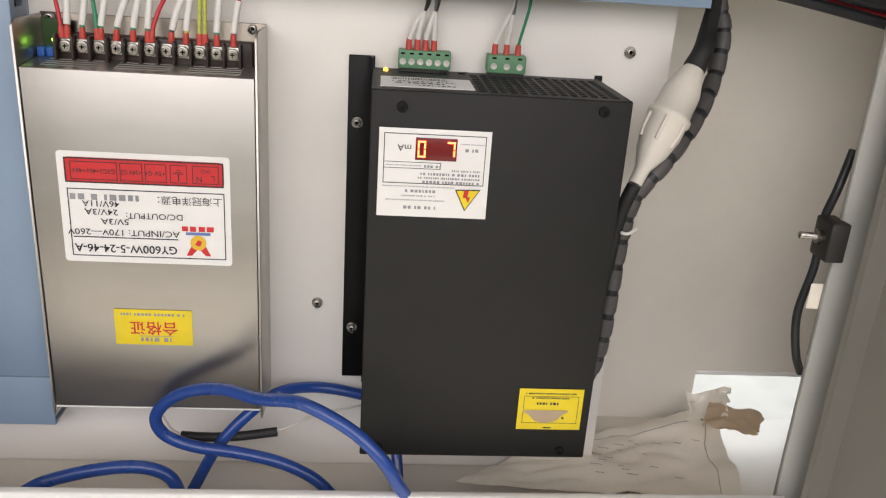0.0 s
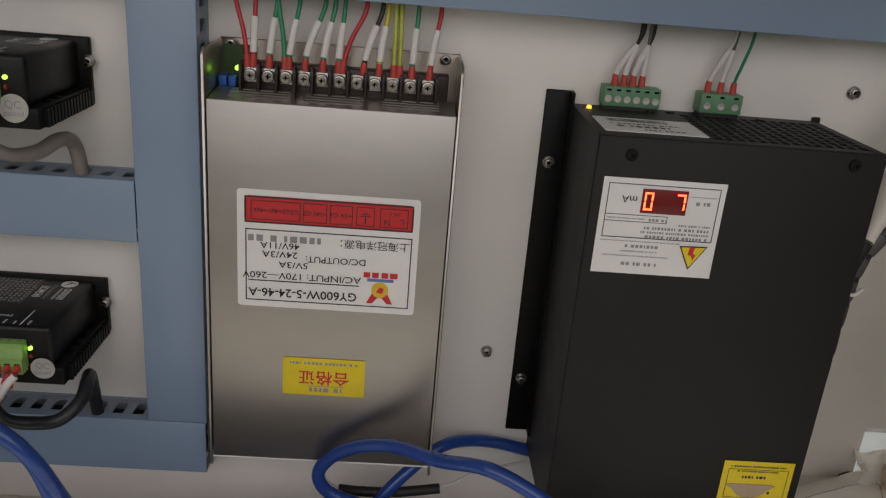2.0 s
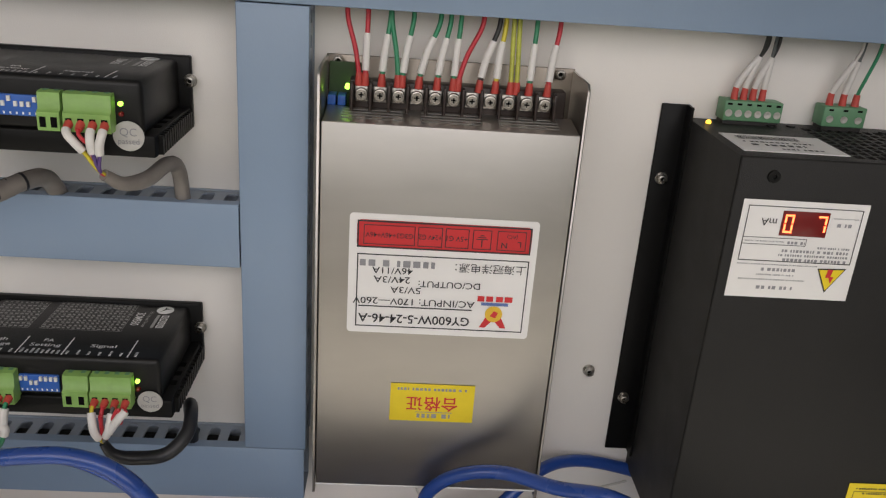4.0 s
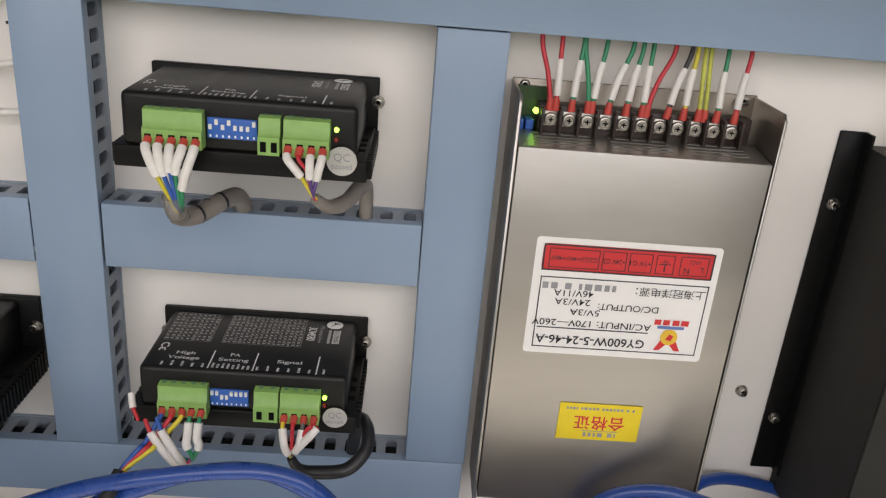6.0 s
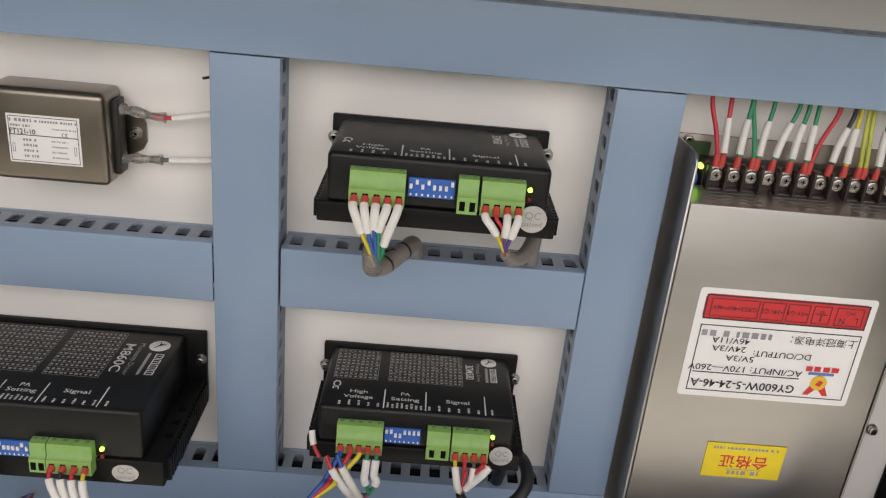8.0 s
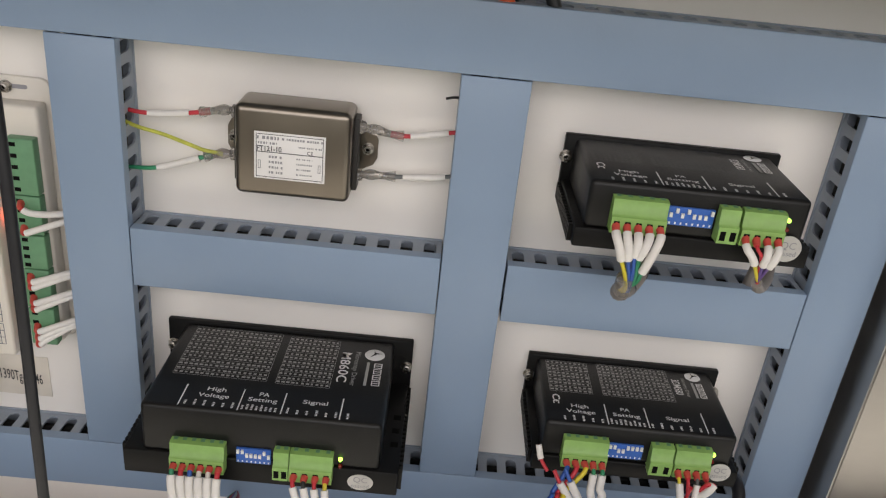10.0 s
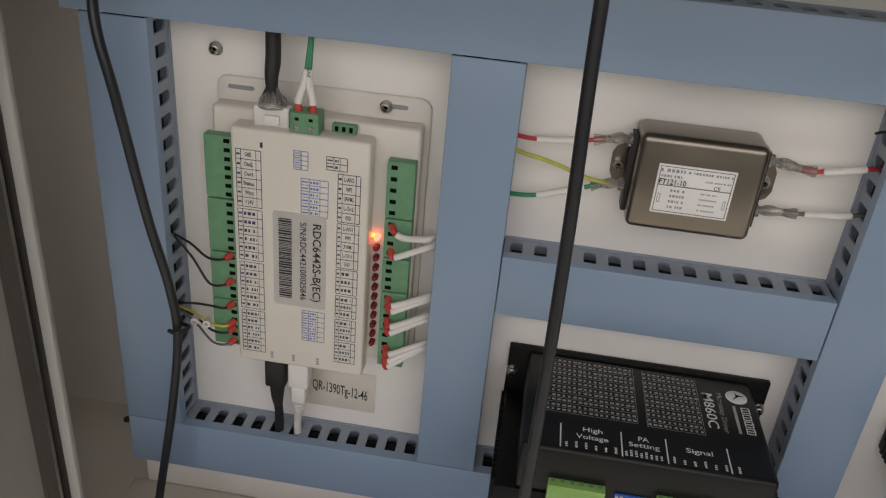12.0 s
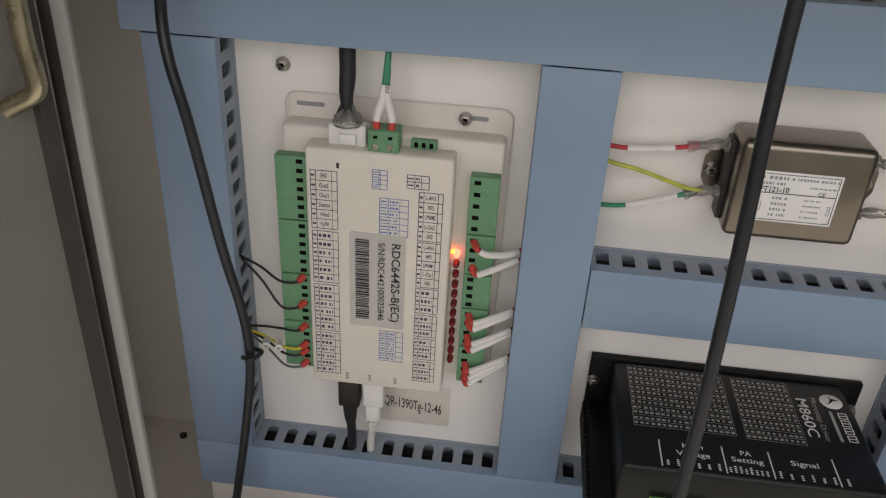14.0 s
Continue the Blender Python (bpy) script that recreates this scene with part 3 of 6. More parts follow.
for text, u, v, size, wd in (
    ("GY600W-5-24-46-A", 0.365, 0.865, 0.0068, 0.0575),
    ("AC/INPUT: 170V\u2014260V", 0.36, 0.715, 0.0052, 0.0625),
    ("5V/3A", 0.31, 0.615, 0.0050, 0.0155),
    ("DC/OUTPUT:", 0.545, 0.555, 0.0050, 0.0315),
    ("24V/3A", 0.235, 0.53, 0.0050, 0.0185),
    ("46V/11A", 0.235, 0.455, 0.0050, 0.0205),
    ("L", 0.90, 0.19, 0.0045, None),
    ("N", 0.82, 0.20, 0.0045, None),
    ("(AC)", 0.86, 0.13, 0.0028, None),
    ("+5V G1", 0.567, 0.165, 0.0038, 0.0105),
    ("+24V G2", 0.425, 0.165, 0.0038, 0.0112),
    ("G3G3+46V+46V", 0.21, 0.165, 0.0038, 0.0235),
):
    part("lettering", lettering(text, lab(u, v, 0.0009), UR, UU, size, wd, 0.012 if size > 0.006 else 0.004), INK, plate_lab)
part("lettering", lettering("\u4e0a\u6d77\u51a0\u6d0b\u7535\u6e90\uff1a", lab(0.76, 0.40, 0.0009), UR, UU, 0.0055, 0.036), INK, plate_lab)
part("number_bar", flat(lab(0, 0, 0.0009), RX, UZ, word_bars(0.06 * w, 0.46 * w, -0.425 * h, -0.372 * h, 5)), GREY_INK, plate_lab)
part("earth_mark", flat(lab(0.70, 0.165, 0.0009), RX, UZ, [(-0.0003, 0.0003, -0.004, 0), (-0.003, 0.003, 0, 0.0004), (-0.002, 0.002, 0.001, 0.0014), (-0.001, 0.001, 0.002, 0.0024)]), INK, plate_lab)
part("emblem_ribbon", poly(lab(0.80, 0.82, 0.0008), RX, UZ, [(-0.007, -0.006), (-0.004, -0.006), (0, -0.0015), (0.004, -0.006), (0.007, -0.006), (0.002, 0.004), (-0.002, 0.004)]), RED_INK, plate_lab)
part("emblem_disc", lathe([(0.0045, 0), (0.0045, 0.0003), (0, 0.0004)], lab(0.80, 0.79, 0.0008), seg=20), GOLD, plate_lab)
part("emblem_mark", poly(lab(0.80, 0.79, 0.0014), RX, UZ, [(-0.002, -0.001), (0.001, -0.002), (0.0022, 0.001), (0, 0.002)]), RED_INK, plate_lab)
part("emblem_bar", flat(lab(0.80, 0.705, 0.0009), RX, UZ, [(-0.007, 0.007, -0.0008, 0.0009)]), BLUE_INK, plate_lab)
part("emblem_name", flat(lab(0.80, 0.66, 0.0009), RX, UZ, [(-0.009, -0.0055, -0.0015, 0.0015), (-0.0045, -0.001, -0.0015, 0.0015), (0.0005, 0.004, -0.0015, 0.0015), (0.005, 0.009, -0.0015, 0.0015)]), RED_INK, plate_lab)

yl = part("quality_sticker", box(-0.1288, -0.0834, PP + 0.0001, PP + 0.0006, 0.2572, 0.2803, 0.0002), YELLOW, psu, "yellow pass sticker with red characters, upside down")
part("lettering", lettering("\u5408\u683c\u8bc1", V(-0.1060, PP + 0.0008, 0.2690), UR, UU, 0.0095, 0.028, 0.01), RED_INK, yl)
part("small_print", flat(V(-0.1060, PP + 0.0008, 0.2773), RX, UZ, word_bars(-0.019, 0.020, -0.0008, 0.0008, 3)), GREY_INK, yl)
part("small_print", flat(V(-0.1060, PP + 0.0008, 0.2608), RX, UZ, word_bars(-0.008, 0.010, -0.0013, 0.0013, 4) + [(-0.009, 0.011, 0.0021, 0.0025)]), GREY_INK, yl)
for q in ((-0.1635, 0.4425), (-0.0505, 0.4425)):
    socket_screw(q[0], 0.0017, q[1], 0.0026, False)

# the wires that drop from the top duct onto its terminals
for x1, x0, colour, sl in (
    (-0.1585, -0.1520, "red", None), (-0.1488, -0.1490, "red", (0.27, 0.62)), (-0.1380, -0.1410, "green", (0.27, 0.62)),
    (-0.1372, -0.1330, "green", None), (-0.1268, -0.1310, "green", (0.27, 0.62)), (-0.1139, -0.1228, "green", (0.27, 0.62)),
    (-0.1088, -0.1138, "green", (0.27, 0.62)), (-0.1038, -0.1058, "green", (0.27, 0.62)), (-0.0931, -0.1036, "red", None),
    (-0.0849, -0.0930, "black", (0.27, 0.62)), (-0.0818, -0.0850, "yellow", (0.27, 0.62)), (-0.0778, -0.0775, "yellow_green", None),
    (-0.0750, -0.0745, "yellow_green", None), (-0.0665, -0.0682, "green", (0.27, 0.62)), (-0.0551, -0.0590, "red", (0.27, 0.62)),
):
    bow = 0.35 * (x1 - x0)
    pts = [V(x0, 0.0182, TZ + 0.0046), V(x0 + 0.05 * (x1 - x0), 0.0185, TZ + 0.0105), V(x0 + 0.45 * (x1 - x0) - bow * 0.2, 0.016, TZ + 0.022), V(x1, 0.013, TZ + 0.036), V(x1, 0.012, TZ + 0.048)]
    nm = {"yellow_green": "yellow-green striped"}.get(colour, colour)
    wire(f"{nm} wire" + (" with white marker sleeve" if sl else "") + " screwed to the power supply terminal", pts, colour, 0.0012, 0.26, sl, group="power supply wires")

# ---- black high-voltage supply ----
HX0, HX1, HZ0, HZ1, HP = 0.0195, 0.1553, 0.2070, 0.4243, 0.079
hv = thing("high_voltage_supply", V(0.088, 0, HZ0), "black steel high-voltage laser supply with digital milliamp display", "power supply")
part("front_panel", box(HX0, HX1, HP - 0.0015, HP, HZ0, HZ1, 0.0008), BLACK, hv)
part("side_panel", box(HX0, HX0 + 0.0015, 0.002, HP - 0.0015, HZ0, HZ1), BLACK, hv)
part("side_panel", box(HX1 - 0.0015, HX1, 0.002, HP - 0.0015, HZ0, HZ1), BLACK, hv)
part("bottom_panel", box(HX0 + 0.0015, HX1 - 0.0015, 0.002, HP - 0.0015, HZ0, HZ0 + 0.0015), BLACK, hv)
part("back_flange", join(box(0.0050, HX0 + 0.001, 0.0004, 0.0022, 0.2170, 0.4310, 0.0006), box(0.0182, HX0, 0.0022, 0.010, 0.2170, 0.4310)), ANOD, hv, "black folded mounting flange")
part("back_flange", box(HX1 - 0.002, 0.1580, 0.0004, 0.0022, 0.2170, 0.4265, 0.0006), ANOD, hv)
# top with a grille of slots
GX0, GX1, GP0, GP1 = 0.0755, 0.1505, 0.012, 0.071
top = join(box(HX0 + 0.0015, GX0, 0.002, HP - 0.0015, HZ1 - 0.0015, HZ1), box(GX1, HX1 - 0.0015, 0.002, HP - 0.0015, HZ1 - 0.0015, HZ1), box(GX0, GX1, 0.002, GP0, HZ1 - 0.0015, HZ1), box(GX0, GX1, GP1, HP - 0.0015, HZ1 - 0.0015, HZ1))
for i in range(15):
    x = GX0 + (GX1 - GX0) * i / 14
    if 0 < i < 14:
        add(top, box(x - 0.0008, x + 0.0008, GP0, GP1, HZ1 - 0.0015, HZ1))
for i in range(1, 9):
    q = GP0 + (GP1 - GP0) * i / 9
    add(top, box(GX0, GX1, q - 0.0009, q + 0.0009, HZ1 - 0.0014, HZ1 - 0.0001))
part("vented_top", top, BLACK, hv, "black top with a slotted grille", smooth=False)
part("inside", box(HX0 + 0.002, HX1 - 0.002, 0.004, HP - 0.003, HZ1 - 0.02, HZ1 - 0.012), VOID, hv)
for x, z in ((0.0355, 0.4160), (0.1405, 0.4185), (0.0300, 0.2130), (0.1400, 0.2120)):
    part("cover_screw", lathe([(0.0030, 0), (0.0028, 0.0009), (0.0012, 0.0010), (0.0010, 0.0003), (0, 0.0003)], V(x, HP, z), seg=14), ANOD, hv)
for x, q in ((0.0600, 0.012), (0.0715, 0.010), (0.1200, 0.012)):
    part("top_screw", lathe([(0.0024, 0), (0.0022, 0.0008), (0.0010, 0.0009), (0, 0.0003)], V(x, q, HZ1), (0, 0, 1), 12), ANOD, hv)
part("indicator_led", lathe([(0.0014, 0), (0.0014, 0.0008), (0.001, 0.0016), (0, 0.0019)], V(0.0268, 0.013, HZ1), (0, 0, 1), 12), LED_AMBER, hv, "lit amber indicator")
for z in (0.3908, 0.2538):
    socket_screw(0.0108, 0.0022, z, 0.0026)

# white label with the display window, upside down
A0, A1, B0, B1 = 0.0243, 0.0829, 0.3575, 0.4052
hl = part("display_label", box(A0, A1, HP + 0.0001, HP + 0.0005, B0, B1, 0.0002), LABEL, hv, "white label with a red digital display, upside down")
w, h = A1 - A0, B1 - B0
o = V(A0, HP + 0.0007, B0)
part("border", flat(o, RX, UZ, outline_rects(0.045 * w, 0.955 * w, 0.385 * h, 0.945 * h, 0.0004) + outline_rects(0.045 * w, 0.56 * w, 0.555 * h, 0.63 * h, 0.0003) + [(0.045 * w, 0.955 * w, 0.385 * h, 0.392 * h)]), INK, hl)
part("display_window", box(A0 + 0.325 * w, A0 + 0.695 * w, HP + 0.0005, HP + 0.0011, B0 + 0.655 * h, B0 + 0.905 * h, 0.0002), WINDOW, hl, "dark red display window")
seg_h, seg_w, t_ = 0.0088, 0.0042, 0.0009
digit = lambda cx, on: [r for k, r in {"t": (cx - seg_w / 2, cx + seg_w / 2, seg_h / 2 - t_, seg_h / 2), "b": (cx - seg_w / 2, cx + seg_w / 2, -seg_h / 2, -seg_h / 2 + t_), "tl": (cx - seg_w / 2, cx - seg_w / 2 + t_, t_ / 3, seg_h / 2 - t_ * 1.2), "bl": (cx - seg_w / 2, cx - seg_w / 2 + t_, -seg_h / 2 + t_ * 1.2, -t_ / 3), "tr": (cx + seg_w / 2 - t_, cx + seg_w / 2, t_ / 3, seg_h / 2 - t_ * 1.2), "br": (cx + seg_w / 2 - t_, cx + seg_w / 2, -seg_h / 2 + t_ * 1.2, -t_ / 3)}.items() if k in on]
c0 = V(A0 + 0.51 * w, HP + 0.0013, B0 + 0.78 * h)
part("display_digit", flat(c0, RX, UZ, digit(-0.0076, ("t", "b", "tl", "bl", "tr", "br"))), DIGIT, hl, "glowing red digit")
part("display_digit", flat(c0, RX, UZ, digit(0.0078, ("t", "tr", "br"))), DIGIT, hl, "glowing red digit")
part("lettering", lettering("mA", V(A0 + 0.225 * w, HP + 0.0008, B0 + 0.79 * h), UR, UU, 0.0050, 0.0072), INK, hl)
bars = word_bars(0.72 * w, 0.945 * w, 0.845 * h, 0.855 * h, 1) + word_bars(0.77 * w, 0.885 * w, 0.765 * h, 0.80 * h, 2)
for k, (a, b, z) in enumerate(((0.41, 0.55, 0.585), (0.07, 0.38, 0.59), (0.66, 0.92, 0.545), (0.38, 0.92, 0.50), (0.36, 0.92, 0.455), (0.40, 0.92, 0.41), (0.045, 0.70, 0.352), (0.25, 0.54, 0.30), (0.22, 0.52, 0.245), (0.08, 0.62, 0.195), (0.24, 0.54, 0.11))):
    thick = (0.028, 0.012, 0.02, 0.028, 0.022, 0.028, 0.012, 0.032, 0.016, 0.014, 0.035)[k]
    bars += word_bars(a * w, b * w, (z - thick / 2) * h, (z + thick / 2) * h, k + 10)
part("small_print", flat(o, RX, UZ, bars), GREY_INK, hl)
tri = [(0.70 * w, 0.335 * h), (0.935 * w, 0.345 * h), (0.80 * w, 0.085 * h)]
part("warning_triangle", poly(o, RX, UZ, tri, 0.0001), INK, hl)
cx, cz = sum(q[0] for q in tri) / 3, sum(q[1] for q in tri) / 3
part("warning_triangle", poly(o, RX, UZ, [(cx + (a - cx) * 0.86, cz + (b - cz) * 0.86) for a, b in tri], 0.0003), YELLOW, hl, "yellow high-voltage warning sign")
part("warning_flash", poly(V(A0 + cx, HP + 0.0012, B0 + cz + 0.0008), RX, UZ, [(0.0008, -0.0040), (0.0018, -0.0008), (0.0003, -0.0006), (0.0010, 0.0028), (-0.0016, 0.0030), (-0.0020, -0.0012), (-0.0004, -0.0013)]), RED_INK, hl)

yl = part("warning_sticker", box(0.1118, 0.1504, HP + 0.0001, HP + 0.0006, 0.2270, 0.2545, 0.0002), YELLOW, hv, "worn yellow warning sticker, upside down")
o = V(0.1118, HP + 0.0008, 0.2270)
part("small_print", flat(o, RX, UZ, word_bars(0.004, 0.034, 0.0240, 0.0250, 1) + word_bars(0.008, 0.031, 0.0210, 0.0220, 2) + word_bars(0.011, 0.024, 0.0170, 0.0186, 3) + word_bars(0.011, 0.028, 0.0075, 0.0090, 4) + outline_rects(0.003, 0.036, 0.0045, 0.0228, 0.0003) + [(0.016, 0.021, 0.001, 0.0018)]), INK, yl)
part("scuff", prism([(q[0] + 0.1285, q[1] + 0.2375) for q in [(0.0125 * math.cos(a) * (1 + 0.2 * math.sin(3 * a)), 0.0042 * math.sin(a) + 0.0013 * math.cos(2 * a)) for a in [i * math.pi / 9 for i in range(18)]]], HP + 0.0009, HP + 0.0011), CARD, yl, "rubbed brown tape residue")
tl = part("barcode_label", box(0.0240, 0.0735, 0.036, 0.0690, HZ1 + 0.0001, HZ1 + 0.0005), LABEL, hv, "white barcode label on the top")
rnd = random.Random(8)
bars = [(0.006 + 0.0009 * i, 0.006 + 0.0009 * i + rnd.choice((0.0003, 0.0005)), 0.014, 0.019) for i in range(34)]
part("bar_code", flat(V(0.0240, 0.0690, HZ1 + 0.0007), RX, (0, 1, 0), [(a, b, c + 0.008, d + 0.010) for a, b, c, d in bars] + word_bars(0.006, 0.040, 0.016, 0.018, 1) + word_bars(0.008, 0.034, 0.010, 0.013, 2) + word_bars(0.020, 0.040, 0.004, 0.006, 3)), INK, tl)


def green_plug(parent, x0, x1, ways, base, top, z0, z1, holes="top"):
    """A pluggable screw terminal standing on the supply, with a screw head for each way."""
    b = part("terminal_plug", box(x0, x1, base, top, z0, z1, 0.0006), DGREEN, parent, "green plug-in screw terminal")
    part("pin_header", box(x0 + 0.0008, x1 - 0.0008, base + 0.001, top - 0.001, HZ1 - 0.004, z0), DARK, parent)
    for i in range(ways):
        x = x0 + (x1 - x0) * (i + 0.5) / ways
        part("terminal_screw", lathe([(0.0019, 0), (0.0019, 0.0003), (0.0006, 0.0003), (0, 0.0001)], V(x, top, z0 + 0.0040), seg=12), SATIN, b)
        part("wire_mouth", box(x - 0.0012, x + 0.0012, top - 0.0002, top + 0.0003, z1 - 0.0022, z1 - 0.0012), VOID, b)
    return b


green_plug(hv, 0.0339, 0.0644, 6, 0.0015, 0.0125, HZ1 + 0.0018, HZ1 + 0.0122)
green_plug(hv, 0.0860, 0.1087, 3, 0.0015, 0.0125, HZ1 + 0.0018, HZ1 + 0.0122)
top_z = HZ1 + 0.0122
for i, (xt, colour, sl) in enumerate(((0.0500, "black", True), (0.0490, "black", True), (0.0555, "black", True), (0.0540, "grey", True))):
    x = 0.0400 + 0.0048 * i
    wire("thin wire with white marker sleeve into a green plug", [V(x, 0.0075, top_z - 0.002), V(x, 0.0075, top_z + 0.006), V(x + 0.35 * (xt - x), 0.009, top_z + 0.015), V(xt, 0.011, top_z + 0.027), V(xt, 0.012, top_z + 0.038)], colour, 0.0009, 0.24, (0.26, 0.66), 0.0016, group="high-voltage supply wires")
for i, (xt, colour) in enumerate(((0.0985, "white"), (0.0995, "grey"), (0.1080, "green"))):
    x = 0.0905 + 0.0068 * i
    wire("thin wire into a three-way green plug", [V(x, 0.0075, top_z - 0.002), V(x, 0.0075, top_z + 0.006), V(x + 0.4 * (xt - x), 0.009, top_z + 0.015), V(xt, 0.011, top_z + 0.028), V(xt, 0.012, top_z + 0.038)], colour, 0.0009, 0.24, (0.26, 0.66) if i < 2 else None, 0.0015, group="high-voltage supply wires")



# ---- motor drivers ----
UP_Y = Vector((0, 1, 0))


def front_plug(parent, x0, x1, zt, front, ways):
    """A green plug on the front of a driver: sloped head, wire mouths below, screw slots on top."""
    prof = [(front - 0.014, zt - 0.0165), (front + 0.0012, zt - 0.0165), (front + 0.0012, zt - 0.0085), (front - 0.0006, zt - 0.0075), (front - 0.0012, zt - 0.0005), (front - 0.003, zt), (front - 0.014, zt)]
    b = part("terminal_plug", prism(prof, x0, x1, lambda a, c, d: V(d, a, c)), GREEN, parent, "bright green plug-in terminal")
    for i in range(ways):
        x = x0 + (x1 - x0) * (i + 0.5) / ways
        part("wire_mouth", box(x - 0.0013, x + 0.0013, front + 0.0002, front + 0.0014, zt - 0.0150, zt - 0.0105), VOID, b)
        part("screw_slot", box(x - 0.0010, x + 0.0010, front - 0.0062, front - 0.0036, zt - 0.0003, zt + 0.0002), DGREEN, b)
    return b


def driver(x0, x1, z0, z1, depth, c0, c1, foot, label, model, spans, led_u, qc, drop, dip, printing):
    d = thing("motor_driver", V((x0 + x1) / 2, 0, z0), label, "motor driver", "motor drivers")
    cd = depth - 0.0015
    sink = join(box(x0 + 0.001, x1 - 0.001, 0.004, depth - 0.0005, z0, z0 + foot, 0.0008), box(x0, x1, 0.0005, 0.0045, z0, z1, 0.0008))
    n = int(depth / 0.0042)
    for i in range(n):
        q = 0.006 + i * (depth - 0.010) / n
        add(sink, box(x1 - 0.0012, x1 + 0.0010, q, q + 0.0022, z0 + 0.0004, z0 + foot - 0.001))
        add(sink, box(x0 - 0.0010, x0 + 0.0012, q, q + 0.0022, z0 + 0.0004, z0 + foot - 0.001))
    part("heat_sink", sink, ANOD, d, "black finned heat sink with mounting flange")
    for i in range(3):
        q = depth * (0.42 + 0.14 * i)
        part("side_slot", box(x1 - 0.0070, x1 - 0.0030, q, q + 0.004, z0 + foot - 0.0005, z0 + foot + 0.0002), VOID, d)
    part("cover", box(c0, c1, 0.0045, cd, z0 + foot - 0.0005, z1 - 0.0017, 0.0026, 3), COVER, d, "black painted steel cover with white printing")
    zt = z1 - drop
    w = c1 - c0
    at = lambda u: c0 + u * w
    plugs = [front_plug(d, at(a), at(b), zt, depth + 0.0045, k) for a, b, k in spans]
    a, b = dip
    sw = part("dip_switch", box(at(a), at(b), cd - 0.004, cd + 0.0012, zt - 0.0122, zt - 0.0030, 0.0003), DIP, d, "blue switch bank with white levers")
    rnd = random.Random(int(z0 * 1e4))
    for i in range(8):
        x = at(a) + (at(b) - at(a)) * (i + 0.5) / 8
        up = rnd.choice((0, 0.0022))
        part("lever", box(x - 0.0007, x + 0.0007, cd + 0.0012, cd + 0.0022, zt - 0.0080 + up, zt - 0.0058 + up), WHITE, sw)
    part("switch_marks", flat(V(at(a), cd + 0.0014, zt - 0.0115), RX, UZ, [((at(b) - at(a)) * (i + 0.35) / 8, (at(b) - at(a)) * (i + 0.65) / 8, 0, 0.0011) for i in range(8)]), WHITE_INK, sw)
    part("indicator_led", lathe([(0.0011, 0), (0.0011, 0.0010), (0.0007, 0.0018), (0, 0.002)], V(at(led_u), cd, zt - 0.0045), seg=10), LED_GREEN, d, "lit green indicator")
    part("indicator_led", lathe([(0.0012, 0), (0.0012, 0.0010), (0.0008, 0.0018), (0, 0.002)], V(at(led_u), cd, zt - 0.0090), seg=10), LED_OFF, d, "unlit red indicator")
    qx, qz, qr, flatness = qc
    st = part("inspection_sticker", prism([(qx + qr * math.cos(i * math.pi / 12), qz + qr * flatness * math.sin(i * math.pi / 12)) for i in range(24)], depth - 0.0006, depth - 0.0001), SILVER, d, "round silver inspection sticker")
    part("lettering", lettering("QC", V(qx, depth + 0.0002, qz + qr * 0.25), RX, UZ, qr * 0.75), GREY_INK, st)
    part("lettering", lettering("passed", V(qx, depth + 0.0002, qz - qr * 0.35), RX, UZ, qr * 0.55, qr * 1.35), GREY_INK, st)
    # printing on the top face: u across, v from the front edge back
    zl = z1 - 0.0014
    dp = cd - 0.0045
    on = lambda u, v: Vector((at(u), PLATE_Y - cd + v * dp, zl))
    put = lambda name, bm, m, lab="": part(name, bm, m, d, lab)
    down = Vector((0, -1, 0))
    for text, u, v, size, wd in printing["words"]:
        put("lettering", lettering(text, on(u, v), RX, UP_Y, size, wd, 0.010), WHITE_INK)
    for u in printing["rules"]:
        put("rule", flat(on(u, 0.02), RX, UP_Y, [(-0.00035, 0.00035, 0, printing["rule_top"] * dp)]), WHITE_INK)
    rnd = random.Random(3)
    for first, last, count in printing["pins"]:
        for i in range(count):
            u = first + (last - first) * i / max(1, count - 1)
            marks = [(-0.0006, 0.0006, k * 0.0012, k * 0.0012 + 0.0008) for k in range(rnd.choice((3, 3, 4)))]
            put("pin_mark", flat(on(u, 0.035), RX, UP_Y, marks), WHITE_INK)
    u, v, size, length = printing["model"]
    put("lettering", lettering(model, on(u, v), down, RX, size, length, 0.010), WHITE_INK)
    u, v, size, length = printing["subtitle"]
    put("lettering", lettering("Microstep Driver", on(u, v), down, RX, size, length), FAINT_INK)
    u, v, radius = printing["logo"]
    c = on(u, v)
    put("logo_disc", lathe([(radius, 0), (radius * 0.98, 0.0001), (0, 0.0001)], c, (0, 0, 1), 24), WHITE_INK)
    put("logo_mark", poly(c + Vector((0, 0, 0.0003)), RX, UP_Y, [(-0.5 * radius, -0.6 * radius), (0.2 * radius, 0.1 * radius), (0.75 * radius, 0.25 * radius), (0.05 * radius, 0.35 * radius), (-0.1 * radius, 0.8 * radius), (-0.05 * radius, 0.15 * radius)]), ANOD)
    u, v0, v1, half = printing["blocks"]
    pitch = (v0 - v1) * dp / 4
    for k in range(4):
        centre = on(u, v0) - Vector((0, (k + 0.5) * pitch, 0))
        put("logo_block", flat(centre, RX, UP_Y, outline_rects(-half, half, -0.42 * pitch, 0.42 * pitch, 0.0006) + [(-half + 0.0008, half - 0.0008, -0.0003, 0.0003)]), WHITE_INK)
